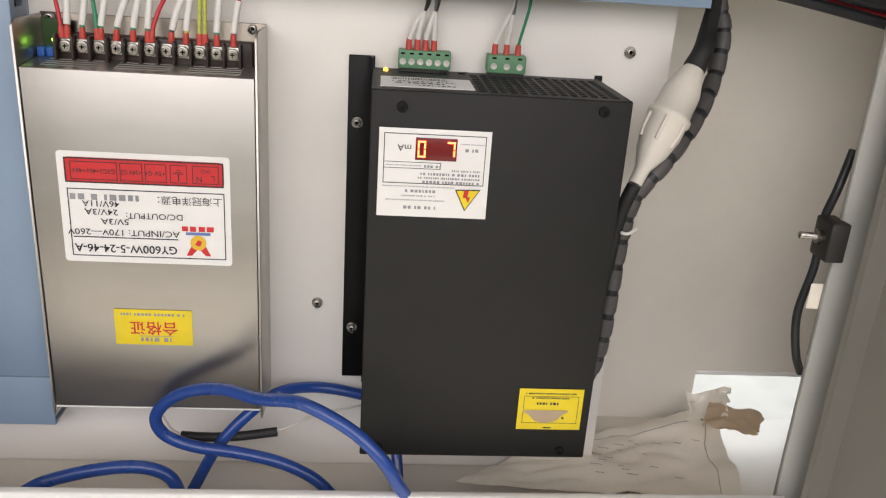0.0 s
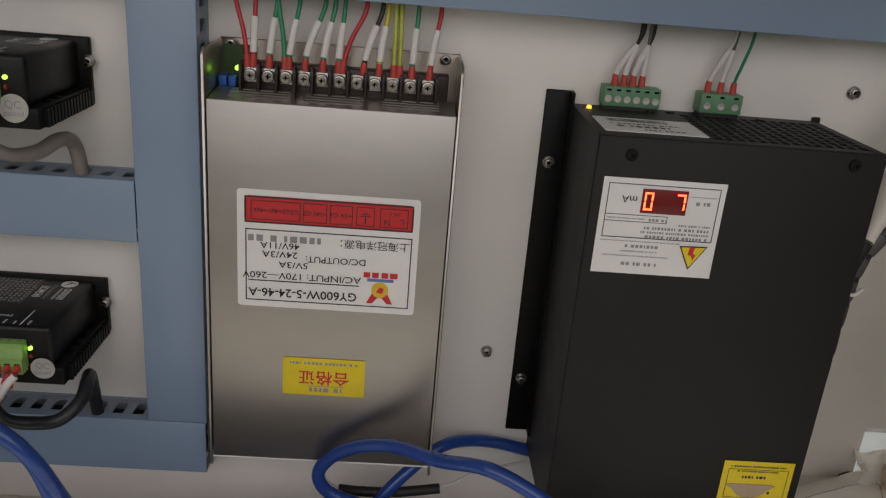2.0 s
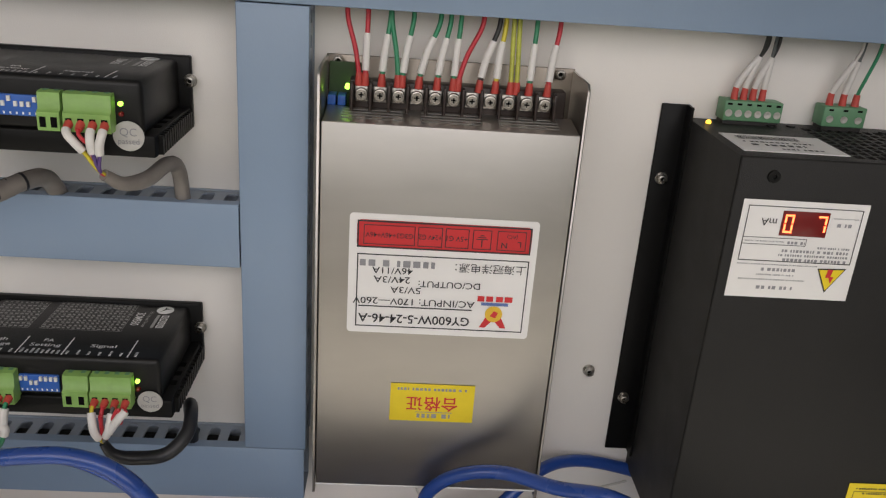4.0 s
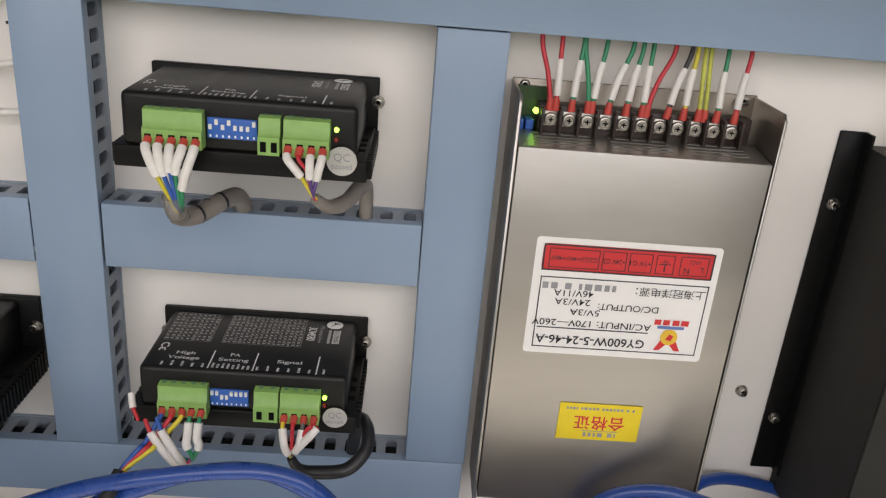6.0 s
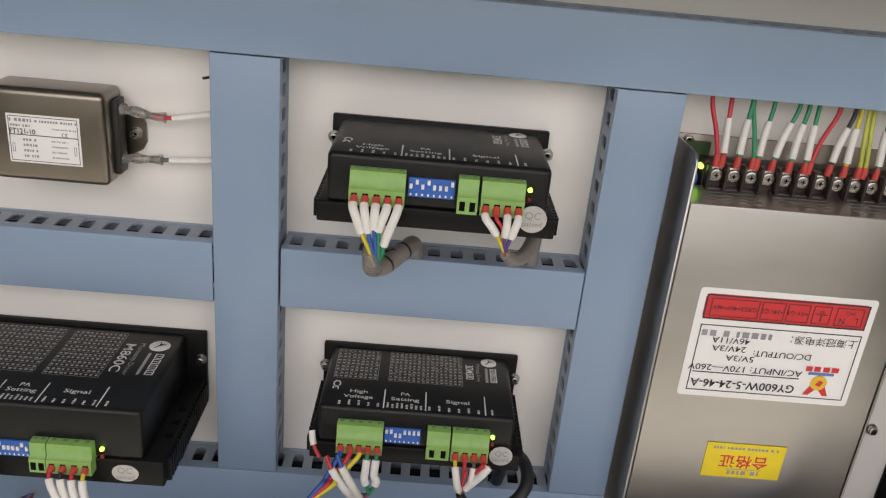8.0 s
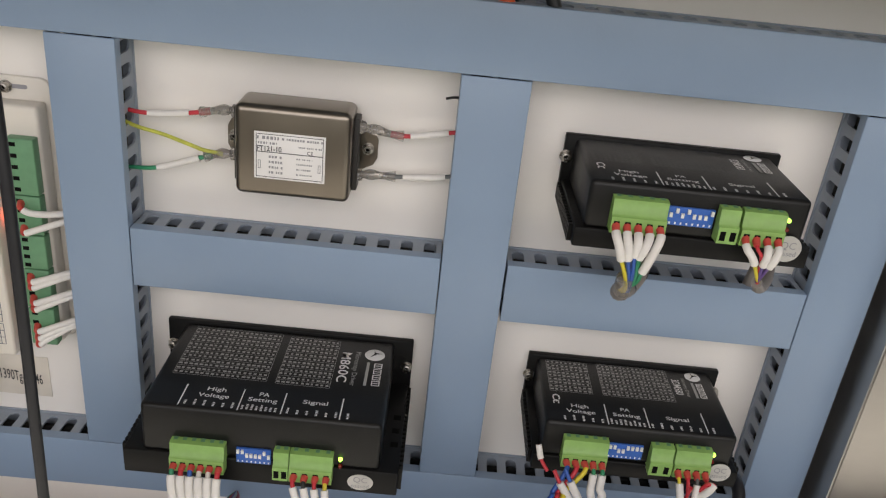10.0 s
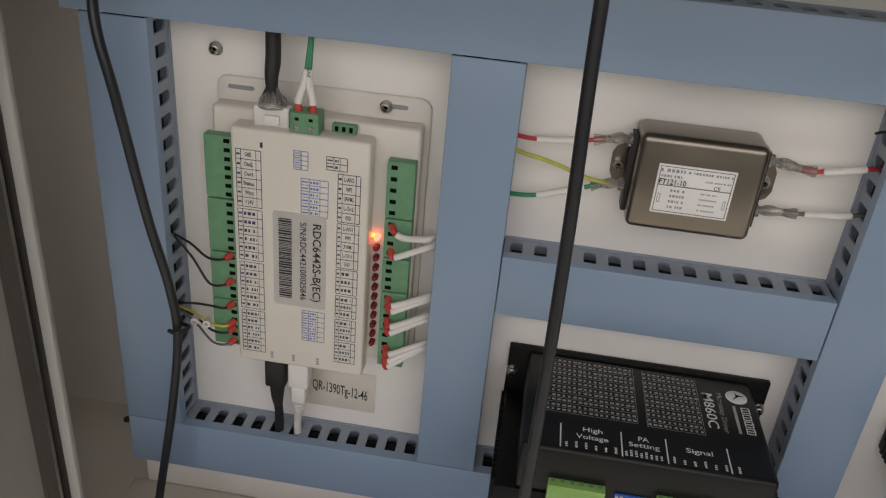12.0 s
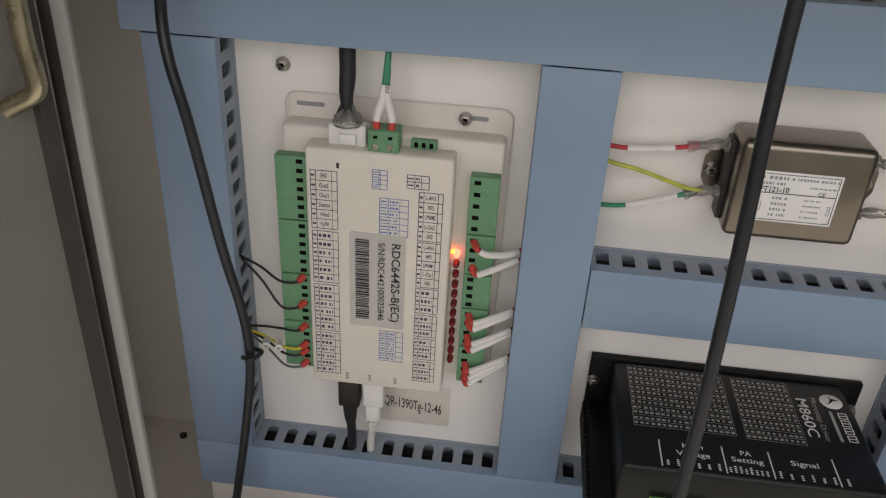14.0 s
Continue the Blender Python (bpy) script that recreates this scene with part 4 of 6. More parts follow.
    put("logo_bar", flat(on(printing["bar"], v1), RX, UP_Y, word_bars(-0.0008, 0.0008, 0, (v0 - v1) * dp, 2)), FAINT_INK)
    for u0, u1, v0, v1, cols, rows in printing["tables"]:
        aw, ah = (u1 - u0) * w, (v1 - v0) * dp
        put("printed_table", flat(on(u0, v0), RX, UP_Y, [(0, aw, ah * i / rows - 0.00012, ah * i / rows + 0.00012) for i in range(rows + 1)] + [(-0.0001, 0.0001, 0, ah), (aw - 0.0001, aw + 0.0001, 0, ah)]), printing["ink"])
        bars = []
        for row in range(rows):
            for col in range(cols):
                x = aw * (col + 0.14) / cols
                low_edge = 0.22 if row % 2 else 0.30
                bars.append((x, x + aw * rnd.uniform(0.42, 0.74) / cols, ah * (row + low_edge) / rows, ah * (row + low_edge + 0.38) / rows))
        tagged(put("table_print", flat(on(u0, v0), RX, UP_Y, bars, 0.00005), printing["ink"]), kind="stuff")
    if model != "M860C":
        put("lettering", lettering("C\u03f5", on(0.068, 0.33), down, RX, 0.0058, 0.0085, 0.02), WHITE_INK)
    return d, at, zt


PRINT_SMALL = dict(
    words=(("High", 0.19, 0.245, 0.0042, 0.0094), ("Voltage", 0.19, 0.165, 0.0042, 0.0158), ("PA", 0.432, 0.25, 0.0042, 0.0050), ("Setting", 0.432, 0.17, 0.0042, 0.0150), ("Signal", 0.704, 0.185, 0.0042, 0.0125)),
    rules=(0.325, 0.539, 0.845), rule_top=0.29, pins=((0.10, 0.296, 5), (0.345, 0.515, 8), (0.558, 0.81, 6), (0.88, 0.88, 1)),
    model=(0.772, 0.70, 0.0064, 0.0150), subtitle=(0.822, 0.70, 0.0032, 0.0185), logo=(0.885, 0.89, 0.0046), blocks=(0.905, 0.79, 0.545, 0.0019), bar=0.868,
    tables=((0.044, 0.277, 0.45, 0.95, 9, 9), (0.335, 0.733, 0.45, 0.96, 16, 10)), ink=FAINT_INK)
DULL_INK = mat("dark_grey_print", (0.10, 0.10, 0.10), 0.6, bump=0)
PRINT_DARK = dict(PRINT_SMALL, ink=DULL_INK)
PRINT_LARGE = dict(
    words=(("High", 0.283, 0.215, 0.0046, 0.0098), ("Voltage", 0.28, 0.145, 0.0046, 0.0160), ("PA", 0.486, 0.205, 0.0046, 0.0052), ("Setting", 0.486, 0.145, 0.0046, 0.0151), ("Signal", 0.705, 0.17, 0.0046, 0.0130)),
    rules=(0.154, 0.397, 0.575, 0.818), rule_top=0.225, pins=((0.178, 0.372, 6), (0.413, 0.55, 8), (0.60, 0.80, 6), (0.85, 0.85, 1)),
    model=(0.785, 0.615, 0.0078, 0.0290), subtitle=(0.838, 0.61, 0.0042, 0.0330), logo=(0.915, 0.80, 0.0058), blocks=(0.939, 0.70, 0.415, 0.0023), bar=0.893,
    tables=((0.065, 0.47, 0.355, 0.955, 18, 12), (0.51, 0.745, 0.345, 0.94, 11, 12)), ink=FAINT_INK)
SMALL = ((0.102, 0.335, 5), (0.558, 0.675, 2), (0.684, 0.874, 4))
UPPER = ((0.107, 0.354, 5), (0.587, 0.678, 2), (0.691, 0.885, 4))
LARGE = ((0.130, 0.356, 6), (0.559, 0.623, 2), (0.627, 0.806, 4))
low, low_at, low_zt = driver(-0.3505, -0.2365, 0.2695, 0.3035, 0.067, -0.3455, -0.2425, 0.010, "black stepper motor driver with green plugs, above the bottom duct", "3DM580", SMALL, 0.893, (-0.2480, 0.2790, 0.0062, 0.95), 0.0090, (0.340, 0.525), PRINT_SMALL)
upp, up_at, up_zt = driver(-0.3505, -0.2368, 0.4045, 0.4400, 0.067, -0.3455, -0.2425, 0.010, "black stepper motor driver with darker printed tables and green plugs", "3DM580", UPPER, 0.910, (-0.2490, 0.4140, 0.0068, 0.98), 0.0075, (0.365, 0.575), PRINT_DARK)
big, big_at, big_zt = driver(-0.5650, -0.4195, 0.2577, 0.3035, 0.085, -0.5540, -0.4305, 0.015, "large black stepper motor driver with green plugs and dense white tables", "M860C", LARGE, 0.834, (-0.4400, 0.2650, 0.0068, 0.75), 0.0205, (0.397, 0.543), PRINT_LARGE)
for x, z in ((-0.3492, 0.2893), (-0.2373, 0.2893), (-0.3492, 0.4280), (-0.2370, 0.4280), (-0.4226, 0.2861), (-0.5620, 0.2870)):
    socket_screw(x, 0.0046, z, 0.0026)


def plug_x(at, span, i):
    a, b, n = span
    return at(a + (b - a) * (i + 0.5) / n)


# upper small driver: sleeved wires gathered into wrapped cables
FR = 0.0725
for i, (xb, zb, colour) in enumerate(((-0.3275, 0.4050, "yellow"), (-0.3245, 0.4055, "blue"), (-0.3218, 0.4075, "blue"), (-0.3195, 0.4065, "green"), (-0.3168, 0.3995, "green"))):
    x = plug_x(up_at, UPPER[0], i)
    z = up_zt - 0.0125
    wire(f"{colour} motor wire with white marker sleeve in a green plug", [V(x, FR - 0.001, z), V(x, FR + 0.004, z - 0.003), V(x + 0.5 * (xb - x), FR + 0.006, (z + zb) / 2 - 0.001), V(xb, FR + 0.005, zb), V(-0.3225 + 0.0012 * i, FR + 0.002, 0.3925), V(-0.3215, 0.066, 0.3838)], colour, 0.0010, 0.16, (0.16, 0.60), 0.0021, group="driver wires")
cab = thing("wrapped_cable", V(-0.31, 0.04, 0.372), "pale grey spiral-wrapped motor cable into the duct", "cable", "driver cables")
part("sheath", tube([V(-0.3222, 0.070, 0.3860), V(-0.3215, 0.064, 0.3815), V(-0.3160, 0.056, 0.3800), V(-0.3085, 0.044, 0.3825), V(-0.3035, 0.028, 0.3800), V(-0.3020, 0.016, 0.3660)], 0.0046, 12), PALE_WRAP, cab)
part("clear_tip", tube([V(-0.3228, 0.0735, 0.3945), V(-0.3225, 0.071, 0.3870), V(-0.3210, 0.066, 0.3822)], 0.0042, 12), CLEAR, cab, "clear shrink sleeve")
for k, (x, p, z) in enumerate(((-0.3165, 0.0565, 0.3800), (-0.3125, 0.0500, 0.3813), (-0.3085, 0.044, 0.3825))):
    part("wrap_ring", sweep([V(x, p, z), V(x + 0.0007, p - 0.0011, z + 0.0002)], 0.0048, 12), RUBBER, cab)
for i, (xb, zb, colour) in enumerate(((-0.2655, 0.4080, "yellow"), (-0.2632, 0.4110, "red"), (-0.2618, 0.4075, "violet"), (-0.2590, 0.4070, "violet"))):
    x = plug_x(up_at, UPPER[2], i)
    z = up_zt - 0.0125
    wire(f"{colour} signal wire with white marker sleeve in a green plug" if i != 1 else "red jumper wire in a green plug", [V(x, FR - 0.001, z), V(x, FR + 0.004, z - 0.003), V(x + 0.5 * (xb - x), FR + 0.005, (z + zb) / 2 - 0.001), V(xb, FR + 0.003, zb), V(-0.2605, 0.072, 0.3985), V(-0.2570, 0.064, 0.3935)], colour, 0.0009, 0.16, (0.16, 0.58) if i != 1 else None, 0.0019, group="driver wires")
cab = thing("wrapped_cable", V(-0.25, 0.04, 0.372), "pale grey signal cable curving into the duct", "cable", "driver cables")
part("sheath", tube([V(-0.2600, 0.070, 0.3968), V(-0.2545, 0.062, 0.3905), V(-0.2475, 0.050, 0.3895), V(-0.2420, 0.036, 0.3930), V(-0.2400, 0.024, 0.3870), V(-0.2400, 0.016, 0.3640)], lambda f: 0.0026 + 0.0012 * min(1, 3 * f), 12), PALE_WRAP, cab)

# lower small driver
z = low_zt - 0.0125
for i, colour in enumerate(("blue", "red", "yellow")):
    x = plug_x(low_at, SMALL[0], i)
    wire(f"{colour} motor wire bending into a black bundle", [V(x, FR - 0.001, z), V(x, FR + 0.005, z - 0.002), V(x - 0.006 - 0.002 * i, FR + 0.010, z - 0.013), V(-0.3400 + 0.003 * i, FR + 0.014, 0.2685), V(-0.3470 + 0.0008 * i, FR + 0.019, 0.2600), V(-0.3500, FR + 0.028, 0.2540)], colour, 0.0013, 0.15, None, group="driver wires")
for i, (xb, zb) in ((3, (-0.3185, 0.2690)), (4, (-0.3125, 0.2690))):
    x = plug_x(low_at, SMALL[0], i)
    wire("green wire with printed white marker sleeve in a green plug", [V(x, FR - 0.001, z), V(x, FR + 0.005, z - 0.002), V(x - 0.0005, FR + 0.008, z - 0.010), V(xb, FR + 0.010, zb), V(-0.3160, FR + 0.010, 0.2610), V(-0.3205, FR + 0.010, 0.2600)], "green", 0.0011, 0.16, (0.22, 0.66), 0.0021, group="driver wires")
for k, (xa, za, xb, zb) in enumerate(((-0.3392, 0.2800, -0.3255, 0.2610), (-0.3335, 0.2815, -0.3215, 0.2615))):
    wire("spare wire with white marker sleeve tucked below the plug", [V(xa, FR + 0.006, za), V(xa + 0.3 * (xb - xa), FR + 0.010, za - 0.006), V(xb, FR + 0.012, zb), V(-0.3190, FR + 0.011, 0.2592), V(-0.3165, FR + 0.010, 0.2608)], ("red", "blue")[k], 0.0011, 0.0, (0.22, 0.72), 0.0021, group="driver wires")
wire("red and white wire end beside the driver", [V(-0.3480, 0.070, 0.2890), V(-0.3462, 0.074, 0.2830), V(-0.3425, 0.078, 0.2785)], "red", 0.0010, 0.0, (0.0, 0.5), 0.0017, group="driver wires")
cab = thing("heatshrink_bundle", V(-0.352, 0.09, 0.25), "black heatshrink end of a three-core motor cable", "cable", "driver cables")
part("sheath", tube([V(-0.3480, FR + 0.020, 0.2585), V(-0.3505, FR + 0.030, 0.2530), V(-0.3545, FR + 0.036, 0.2440), V(-0.3590, FR + 0.035, 0.2300), V(-0.3640, FR + 0.02, 0.195), V(-0.367, FR, FLOOR + 0.005)], lambda f: 0.0034 + 0.0006 * f, 12), HEAT, cab)
for i, (xb, zb, colour) in enumerate(((-0.2705, 0.2690, "yellow"), (-0.2672, 0.2790, "red"), (-0.2640, 0.2710, "grey"), (-0.2590, 0.2830, "red"))):
    x = plug_x(low_at, SMALL[2], i)
    wire("signal wire with printed white marker sleeve in a green plug" if i in (0, 2) else "red signal wire in a green plug", [V(x, FR - 0.001, z), V(x, FR + 0.005, z - 0.002), V(x + 0.4 * (xb - x), FR + 0.008, z - 0.007), V(xb, FR + 0.009, zb), V(-0.2682, FR + 0.006, 0.2625)], colour, 0.0010, 0.2, (0.3, 0.88) if i in (0, 2) else None, 0.0020, group="driver wires")
wire("loose wire end with printed white marker sleeve", [V(-0.2550, FR + 0.008, 0.2825), V(-0.2585, FR + 0.010, 0.2785), V(-0.2640, FR + 0.008, 0.2700), V(-0.2672, FR + 0.004, 0.2630)], "red", 0.0010, 0.0, (0.06, 0.70), 0.0021, group="driver wires")
cab = thing("signal_cable", V(-0.25, 0.06, 0.25), "black sleeved signal cable looping into the duct", "cable", "driver cables")
part("sheath", tube([V(-0.2685, FR + 0.005, 0.2612), V(-0.2640, FR + 0.004, 0.2535), V(-0.2540, FR + 0.001, 0.2500), V(-0.2400, 0.072, 0.2520), V(-0.2315, 0.064, 0.2590), V(-0.2320, 0.052, 0.2640), V(-0.2375, 0.034, 0.2560), V(-0.2420, 0.016, 0.2180)], lambda f: 0.0022 + 0.0014 * min(1, 4 * f), 12), RUBBER, cab)

# large driver
FB = 0.0905
z = big_zt - 0.0125
for i, colour in enumerate(("green", "red", "blue", "white", "white", "red")):
    x = plug_x(big_at, LARGE[0], i)
    xb = -0.5285 + 0.0035 * i
    wire(f"{colour} motor wire with white marker sleeve in a green plug", [V(x, FB - 0.001, z), V(x, FB + 0.004, z - 0.002), V(x + 0.2 * (xb - x), FB + 0.008, z - 0.012), V(xb, FB + 0.008, z - 0.034), V(-0.5240 + 0.0020 * i, FB - 0.004, 0.2240), V(-0.5220 + 0.001 * i, 0.040, 0.2020), V(-0.5200, 0.0275, 0.196)], colour, 0.0013, 0.13, (0.19, 0.56), 0.0022, group="driver wires")
for i, colour in enumerate(("red", "black", "red", "yellow")):
    x = plug_x(big_at, LARGE[2], i)
    xb = -0.4625 + 0.0032 * i
    wire(f"{colour} signal wire with white marker sleeve in a green plug", [V(x, FB - 0.001, z), V(x, FB + 0.004, z - 0.002), V(x + 0.25 * (xb - x), FB + 0.007, z - 0.010), V(xb, FB + 0.006, z - 0.032), V(-0.4590 + 0.002 * i, FB - 0.006, 0.2240), V(-0.4580 + 0.001 * i, 0.040, 0.2020), V(-0.4570, 0.0275, 0.196)], colour, 0.0011, 0.13, (0.20, 0.54), 0.0020, group="driver wires")

# ---- mains filter in a metal can ----
ft = thing("mains_filter", V(-0.489, 0, 0.397), "rounded satin nickel mains filter with a printed white label", "mains filter")
part("can", box(-0.5192, -0.4603, 0.0004, 0.0260, 0.3968, 0.4448, 0.0036, 4), NICKEL, ft, "satin nickel-plated can")
for x0, x1, hx in ((-0.5285, -0.5190, -0.5248), (-0.4605, -0.4485, -0.4537)):
    ear = prism([(x0 + 0.002, 0.4110), (x1 - 0.0002, 0.4060), (x1 - 0.0002, 0.4340), (x0 + 0.002, 0.4290), (x0, 0.4250), (x0, 0.4150)] if x0 < -0.5 else [(x0 + 0.0002, 0.4060), (x1 - 0.002, 0.4110), (x1, 0.4150), (x1, 0.4250), (x1 - 0.002, 0.4290), (x0 + 0.0002, 0.4340)], 0.0003, 0.0018)
    part("mounting_ear", ear, NICKEL, ft)
    socket_screw(hx, 0.0018, 0.4198, 0.0025)
part("terminal_board", box(-0.4605, -0.4575, 0.006, 0.0165, 0.4010, 0.4400, 0.0004), DARK, ft)
part("terminal_board", box(-0.5215, -0.5190, 0.006, 0.0165, 0.4010, 0.4400, 0.0004), DARK, ft)
part("rivet", lathe([(0.0028, 0), (0.0028, 0.0004), (0.0012, 0.0006), (0, 0.0002)], V(-0.4690, 0.012, 0.4424), (0, 0, 1), 12), NICKEL, ft)
lb = part("rating_label", box(-0.5089, -0.4729, 0.0260, 0.0264, 0.4068, 0.4318, 0.00015), LABEL, ft, "white printed rating label")
o = V(-0.5089, 0.0266, 0.4068)
part("border", flat(o, RX, UZ, outline_rects(0.0010, 0.0350, 0.0010, 0.0240, 0.0003) + [(0.0010, 0.0350, 0.0143, 0.0147)]), INK, lb)
part("lettering", lettering("FT121-10", V(-0.5012, 0.0267, 0.4230), RX, UZ, 0.0038, 0.0125, 0.012), INK, lb)
part("lettering", lettering("CE", V(-0.4805, 0.0267, 0.4225), RX, UZ, 0.0028, 0.0030), INK, lb)
bars = word_bars(0.0015, 0.0125, 0.0212, 0.0228, 1) + word_bars(0.0140, 0.0345, 0.0214, 0.0225, 2) + word_bars(0.0020, 0.0115, 0.0186, 0.0198, 3) + word_bars(0.0225, 0.0345, 0.0180, 0.0188, 4)
for k in range(4):
    bars += word_bars(0.0075, 0.0145, 0.0115 - 0.0028 * k, 0.0127 - 0.0028 * k, 10 + k) + word_bars(0.0215, 0.0295, 0.0117 - 0.0028 * k, 0.0125 - 0.0028 * k, 20 + k)
part("small_print", flat(o, RX, UZ, bars + outline_rects(0.0020, 0.0034, 0.0055, 0.0100, 0.0003) + outline_rects(0.0325, 0.0338, 0.0055, 0.0100, 0.0003)), GREY_INK, lb)


def spade_wire(label, pts, colour, sleeve, clear_to):
    w = wire(label, pts, colour, 0.0012, 0.0, sleeve, 0.0018, group="filter wires", per=10)
    line = smooth_line(pts, 10)
    part("spade_cover", sweep(stretch_of(line, 0, clear_to), lambda f: 0.0034 if f < 0.35 else 0.0024 + 0.0005 * math.sin(14 * f), 10), CLEAR, w, "clear sleeve over a spade terminal")
    part("spade", sweep(stretch_of(line, 0, clear_to * 0.8), 0.0015, 6), BOLT, w)
    return w


spade_wire("red wire with white sleeve on the filter's spade", [V(-0.5190, 0.012, 0.4362), V(-0.5280, 0.012, 0.4362), V(-0.5455, 0.012, 0.4328), V(-0.5668, 0.012, 0.4306), V(-0.5790, 0.011, 0.4312), V(-0.588, 0.010, 0.4315)], "red", (0.40, 0.60), 0.34)
spade_wire("green wire with white sleeve on the filter's earth spade", [V(-0.5190, 0.012, 0.4130), V(-0.5290, 0.013, 0.4128), V(-0.5420, 0.014, 0.4090), V(-0.5630, 0.013, 0.4016), V(-0.5782, 0.011, 0.3995), V(-0.588, 0.010, 0.3990)], "green", (0.38, 0.60), 0.34)
wire("yellow-green striped earth wire to the filter", [V(-0.5280, 0.014, 0.4130), V(-0.5380, 0.014, 0.4142), V(-0.5440, 0.014, 0.4160), V(-0.5600, 0.012, 0.4200), V(-0.5737, 0.011, 0.4225), V(-0.588, 0.010, 0.4275)], "yellow_green", 0.0011, group="filter wires")
spade_wire("dark red wire with white sleeve on the filter's spade", [V(-0.4600, 0.012, 0.4350), V(-0.4510, 0.012, 0.4340), V(-0.4348, 0.012, 0.4320), V(-0.4180, 0.011, 0.4345), V(-0.4085, 0.010, 0.4360), V(-0.398, 0.010, 0.4365)], "red", (0.44, 0.72), 0.40)
spade_wire("grey wire with white sleeve on the filter's spade", [V(-0.4600, 0.012, 0.4080), V(-0.4520, 0.012, 0.4090), V(-0.4375, 0.012, 0.4094), V(-0.4180, 0.011, 0.4105), V(-0.4080, 0.010, 0.4118), V(-0.398, 0.010, 0.4125)], "grey", (0.44, 0.72), 0.40)
wire("thin dark wire end at the slotted duct", [V(-0.4150, 0.014, 0.4545), V(-0.4110, 0.012, 0.4550), V(-0.4070, 0.010, 0.4540), V(-0.4040, 0.010, 0.4520)], "black", 0.0007, group="filter wires")



# ---- laser controller ----
ct = thing("laser_controller", V(-0.68, 0, 0.283), "ivory plastic laser controller with green terminal strips and red lamps", "controller")
part("base_plate", prism(rounded(-0.7325, -0.6205, 0.2840, 0.4400, 0.006), 0.0004, 0.0028, bevel=0.0008), CASE, ct, "ivory mounting flange with slots")
for x in (-0.7185, -0.6385):
    part("flange_slot", prism(rounded(x - 0.0080, x + 0.0060, 0.4335, 0.4358, 0.0011), 0.0027, 0.0030), GREY_INK, ct)
socket_screw(-0.6436, 0.0030, 0.4343, 0.0026)
part("lower_case", box(-0.7310, -0.6230, 0.0028, 0.0150, 0.2870, 0.4283, 0.0022, 3), CASE, ct)
part("upper_case", box(-0.7168, -0.6455, 0.0150, 0.0275, 0.2825, 0.4230, 0.0018, 3), CASE, ct, "ivory raised case with printed tables")
CP = 0.0278
cl = part("serial_label", prism(rounded(-0.6956, -0.6672, 0.3237, 0.3800, 0.0016), 0.0274, CP), SILVER, ct, "grey serial number label with bar code")
dn = -UZ
part("lettering", lettering("RDC6442S-B(EC)", V(-0.6722, CP + 0.0003, 0.3518), dn, RX, 0.0062, 0.0470, 0.012), INK, cl)
part("lettering", lettering("S/N:RDC442100025846", V(-0.6795, CP + 0.0003, 0.3518), dn, RX, 0.0048, 0.0470, 0.004), INK, cl)
rnd = random.Random(21)
zb, bars = 0.3285, []
while zb < 0.3765:
    t = rnd.choice((0.0004, 0.0006, 0.0010))
    bars.append((-0.0035, 0.0035, zb - 0.352, zb - 0.352 + t))
    zb += t + rnd.choice((0.0004, 0.0005, 0.0007))
part("bar_code", flat(V(-0.6890, CP + 0.0003, 0.352), RX, UZ, bars), INK, cl)
E0, E1 = -0.7168, -0.6455


def pin_table(x0, x1, z0, z1, rows, ink, spine, name="pin_table", words=()):
    w, h = x1 - x0, z1 - z0
    o = V(x0, CP - 0.0001, z0)
    part(name, flat(o, RX, UZ, table_rects(0, w, 0, h, 1, rows, 0.00035) + [(spine * w - 0.00017, spine * w + 0.00017, 0, h), ((1 - spine) * w - 0.00012, (1 - spine) * w + 0.00012, 0, h)]), ink, ct)
    a, b = min(spine, 1 - spine) * w, max(spine, 1 - spine) * w
    out = []
    for row in range(rows):
        if words:
            part("lettering", lettering(words[rows - 1 - row], o + RX * ((a + b) / 2) + UZ * (h * (row + 0.5) / rows) + FWD * 0.0002, RX, UZ, 0.0034, 0.72 * (b - a) * min(1, len(words[rows - 1 - row]) / 5), 0.01), ink, ct)
        else:
            out += word_bars(a + 0.0006, b - 0.0008, h * (row + 0.32) / rows, h * (row + 0.68) / rows, row + rows, 0.8)
        out += [(0.0004, a - 0.0005, h * (row + 0.4) / rows, h * (row + 0.6) / rows)]
    tagged(part("pin_print", flat(o, RX, UZ, out, 0.00005), ink, ct), kind="stuff")


LEFT_WORDS = {0.3800: ("GND", "Out2", "Out1", "Status", "Wind", "+24V")}
RIGHT_WORDS = {0.3785: ("L-AN2", "WP2", "LPWM2", "L-On2", "GND"), 0.3515: ("L-AN1", "WP1", "LPWM1", "L-On1", "GND")}
for z0, z1 in ((0.3800, 0.4115), (0.3485, 0.3785), (0.3180, 0.3470), (0.2895, 0.3165)):
    pin_table(-0.7142, -0.7012, z0, z1, 6, TABLE_INK, 0.2, words=LEFT_WORDS.get(z0, ()))
for z0, z1, rows in ((0.3785, 0.4050, 5), (0.3515, 0.3775, 5), (0.3355, 0.3505, 3), (0.3205, 0.3342, 3), (0.3055, 0.3190, 3), (0.2905, 0.3040, 3)):
    pin_table(-0.6615, -0.6500, z0, z1, rows, TABLE_INK, 0.8, words=RIGHT_WORDS.get(z0, ()))
pin_table(-0.6842, -0.6770, 0.4045, 0.4145, 4, BLUE_INK, 0.45, "connector_table")
pin_table(-0.6675, -0.6570, 0.4065, 0.4135, 2, TABLE_INK, 0.35, "connector_table")
pin_table(-0.6805, -0.6665, 0.3795, 0.4000, 6, BLUE_INK, 0.3, "connector_table")
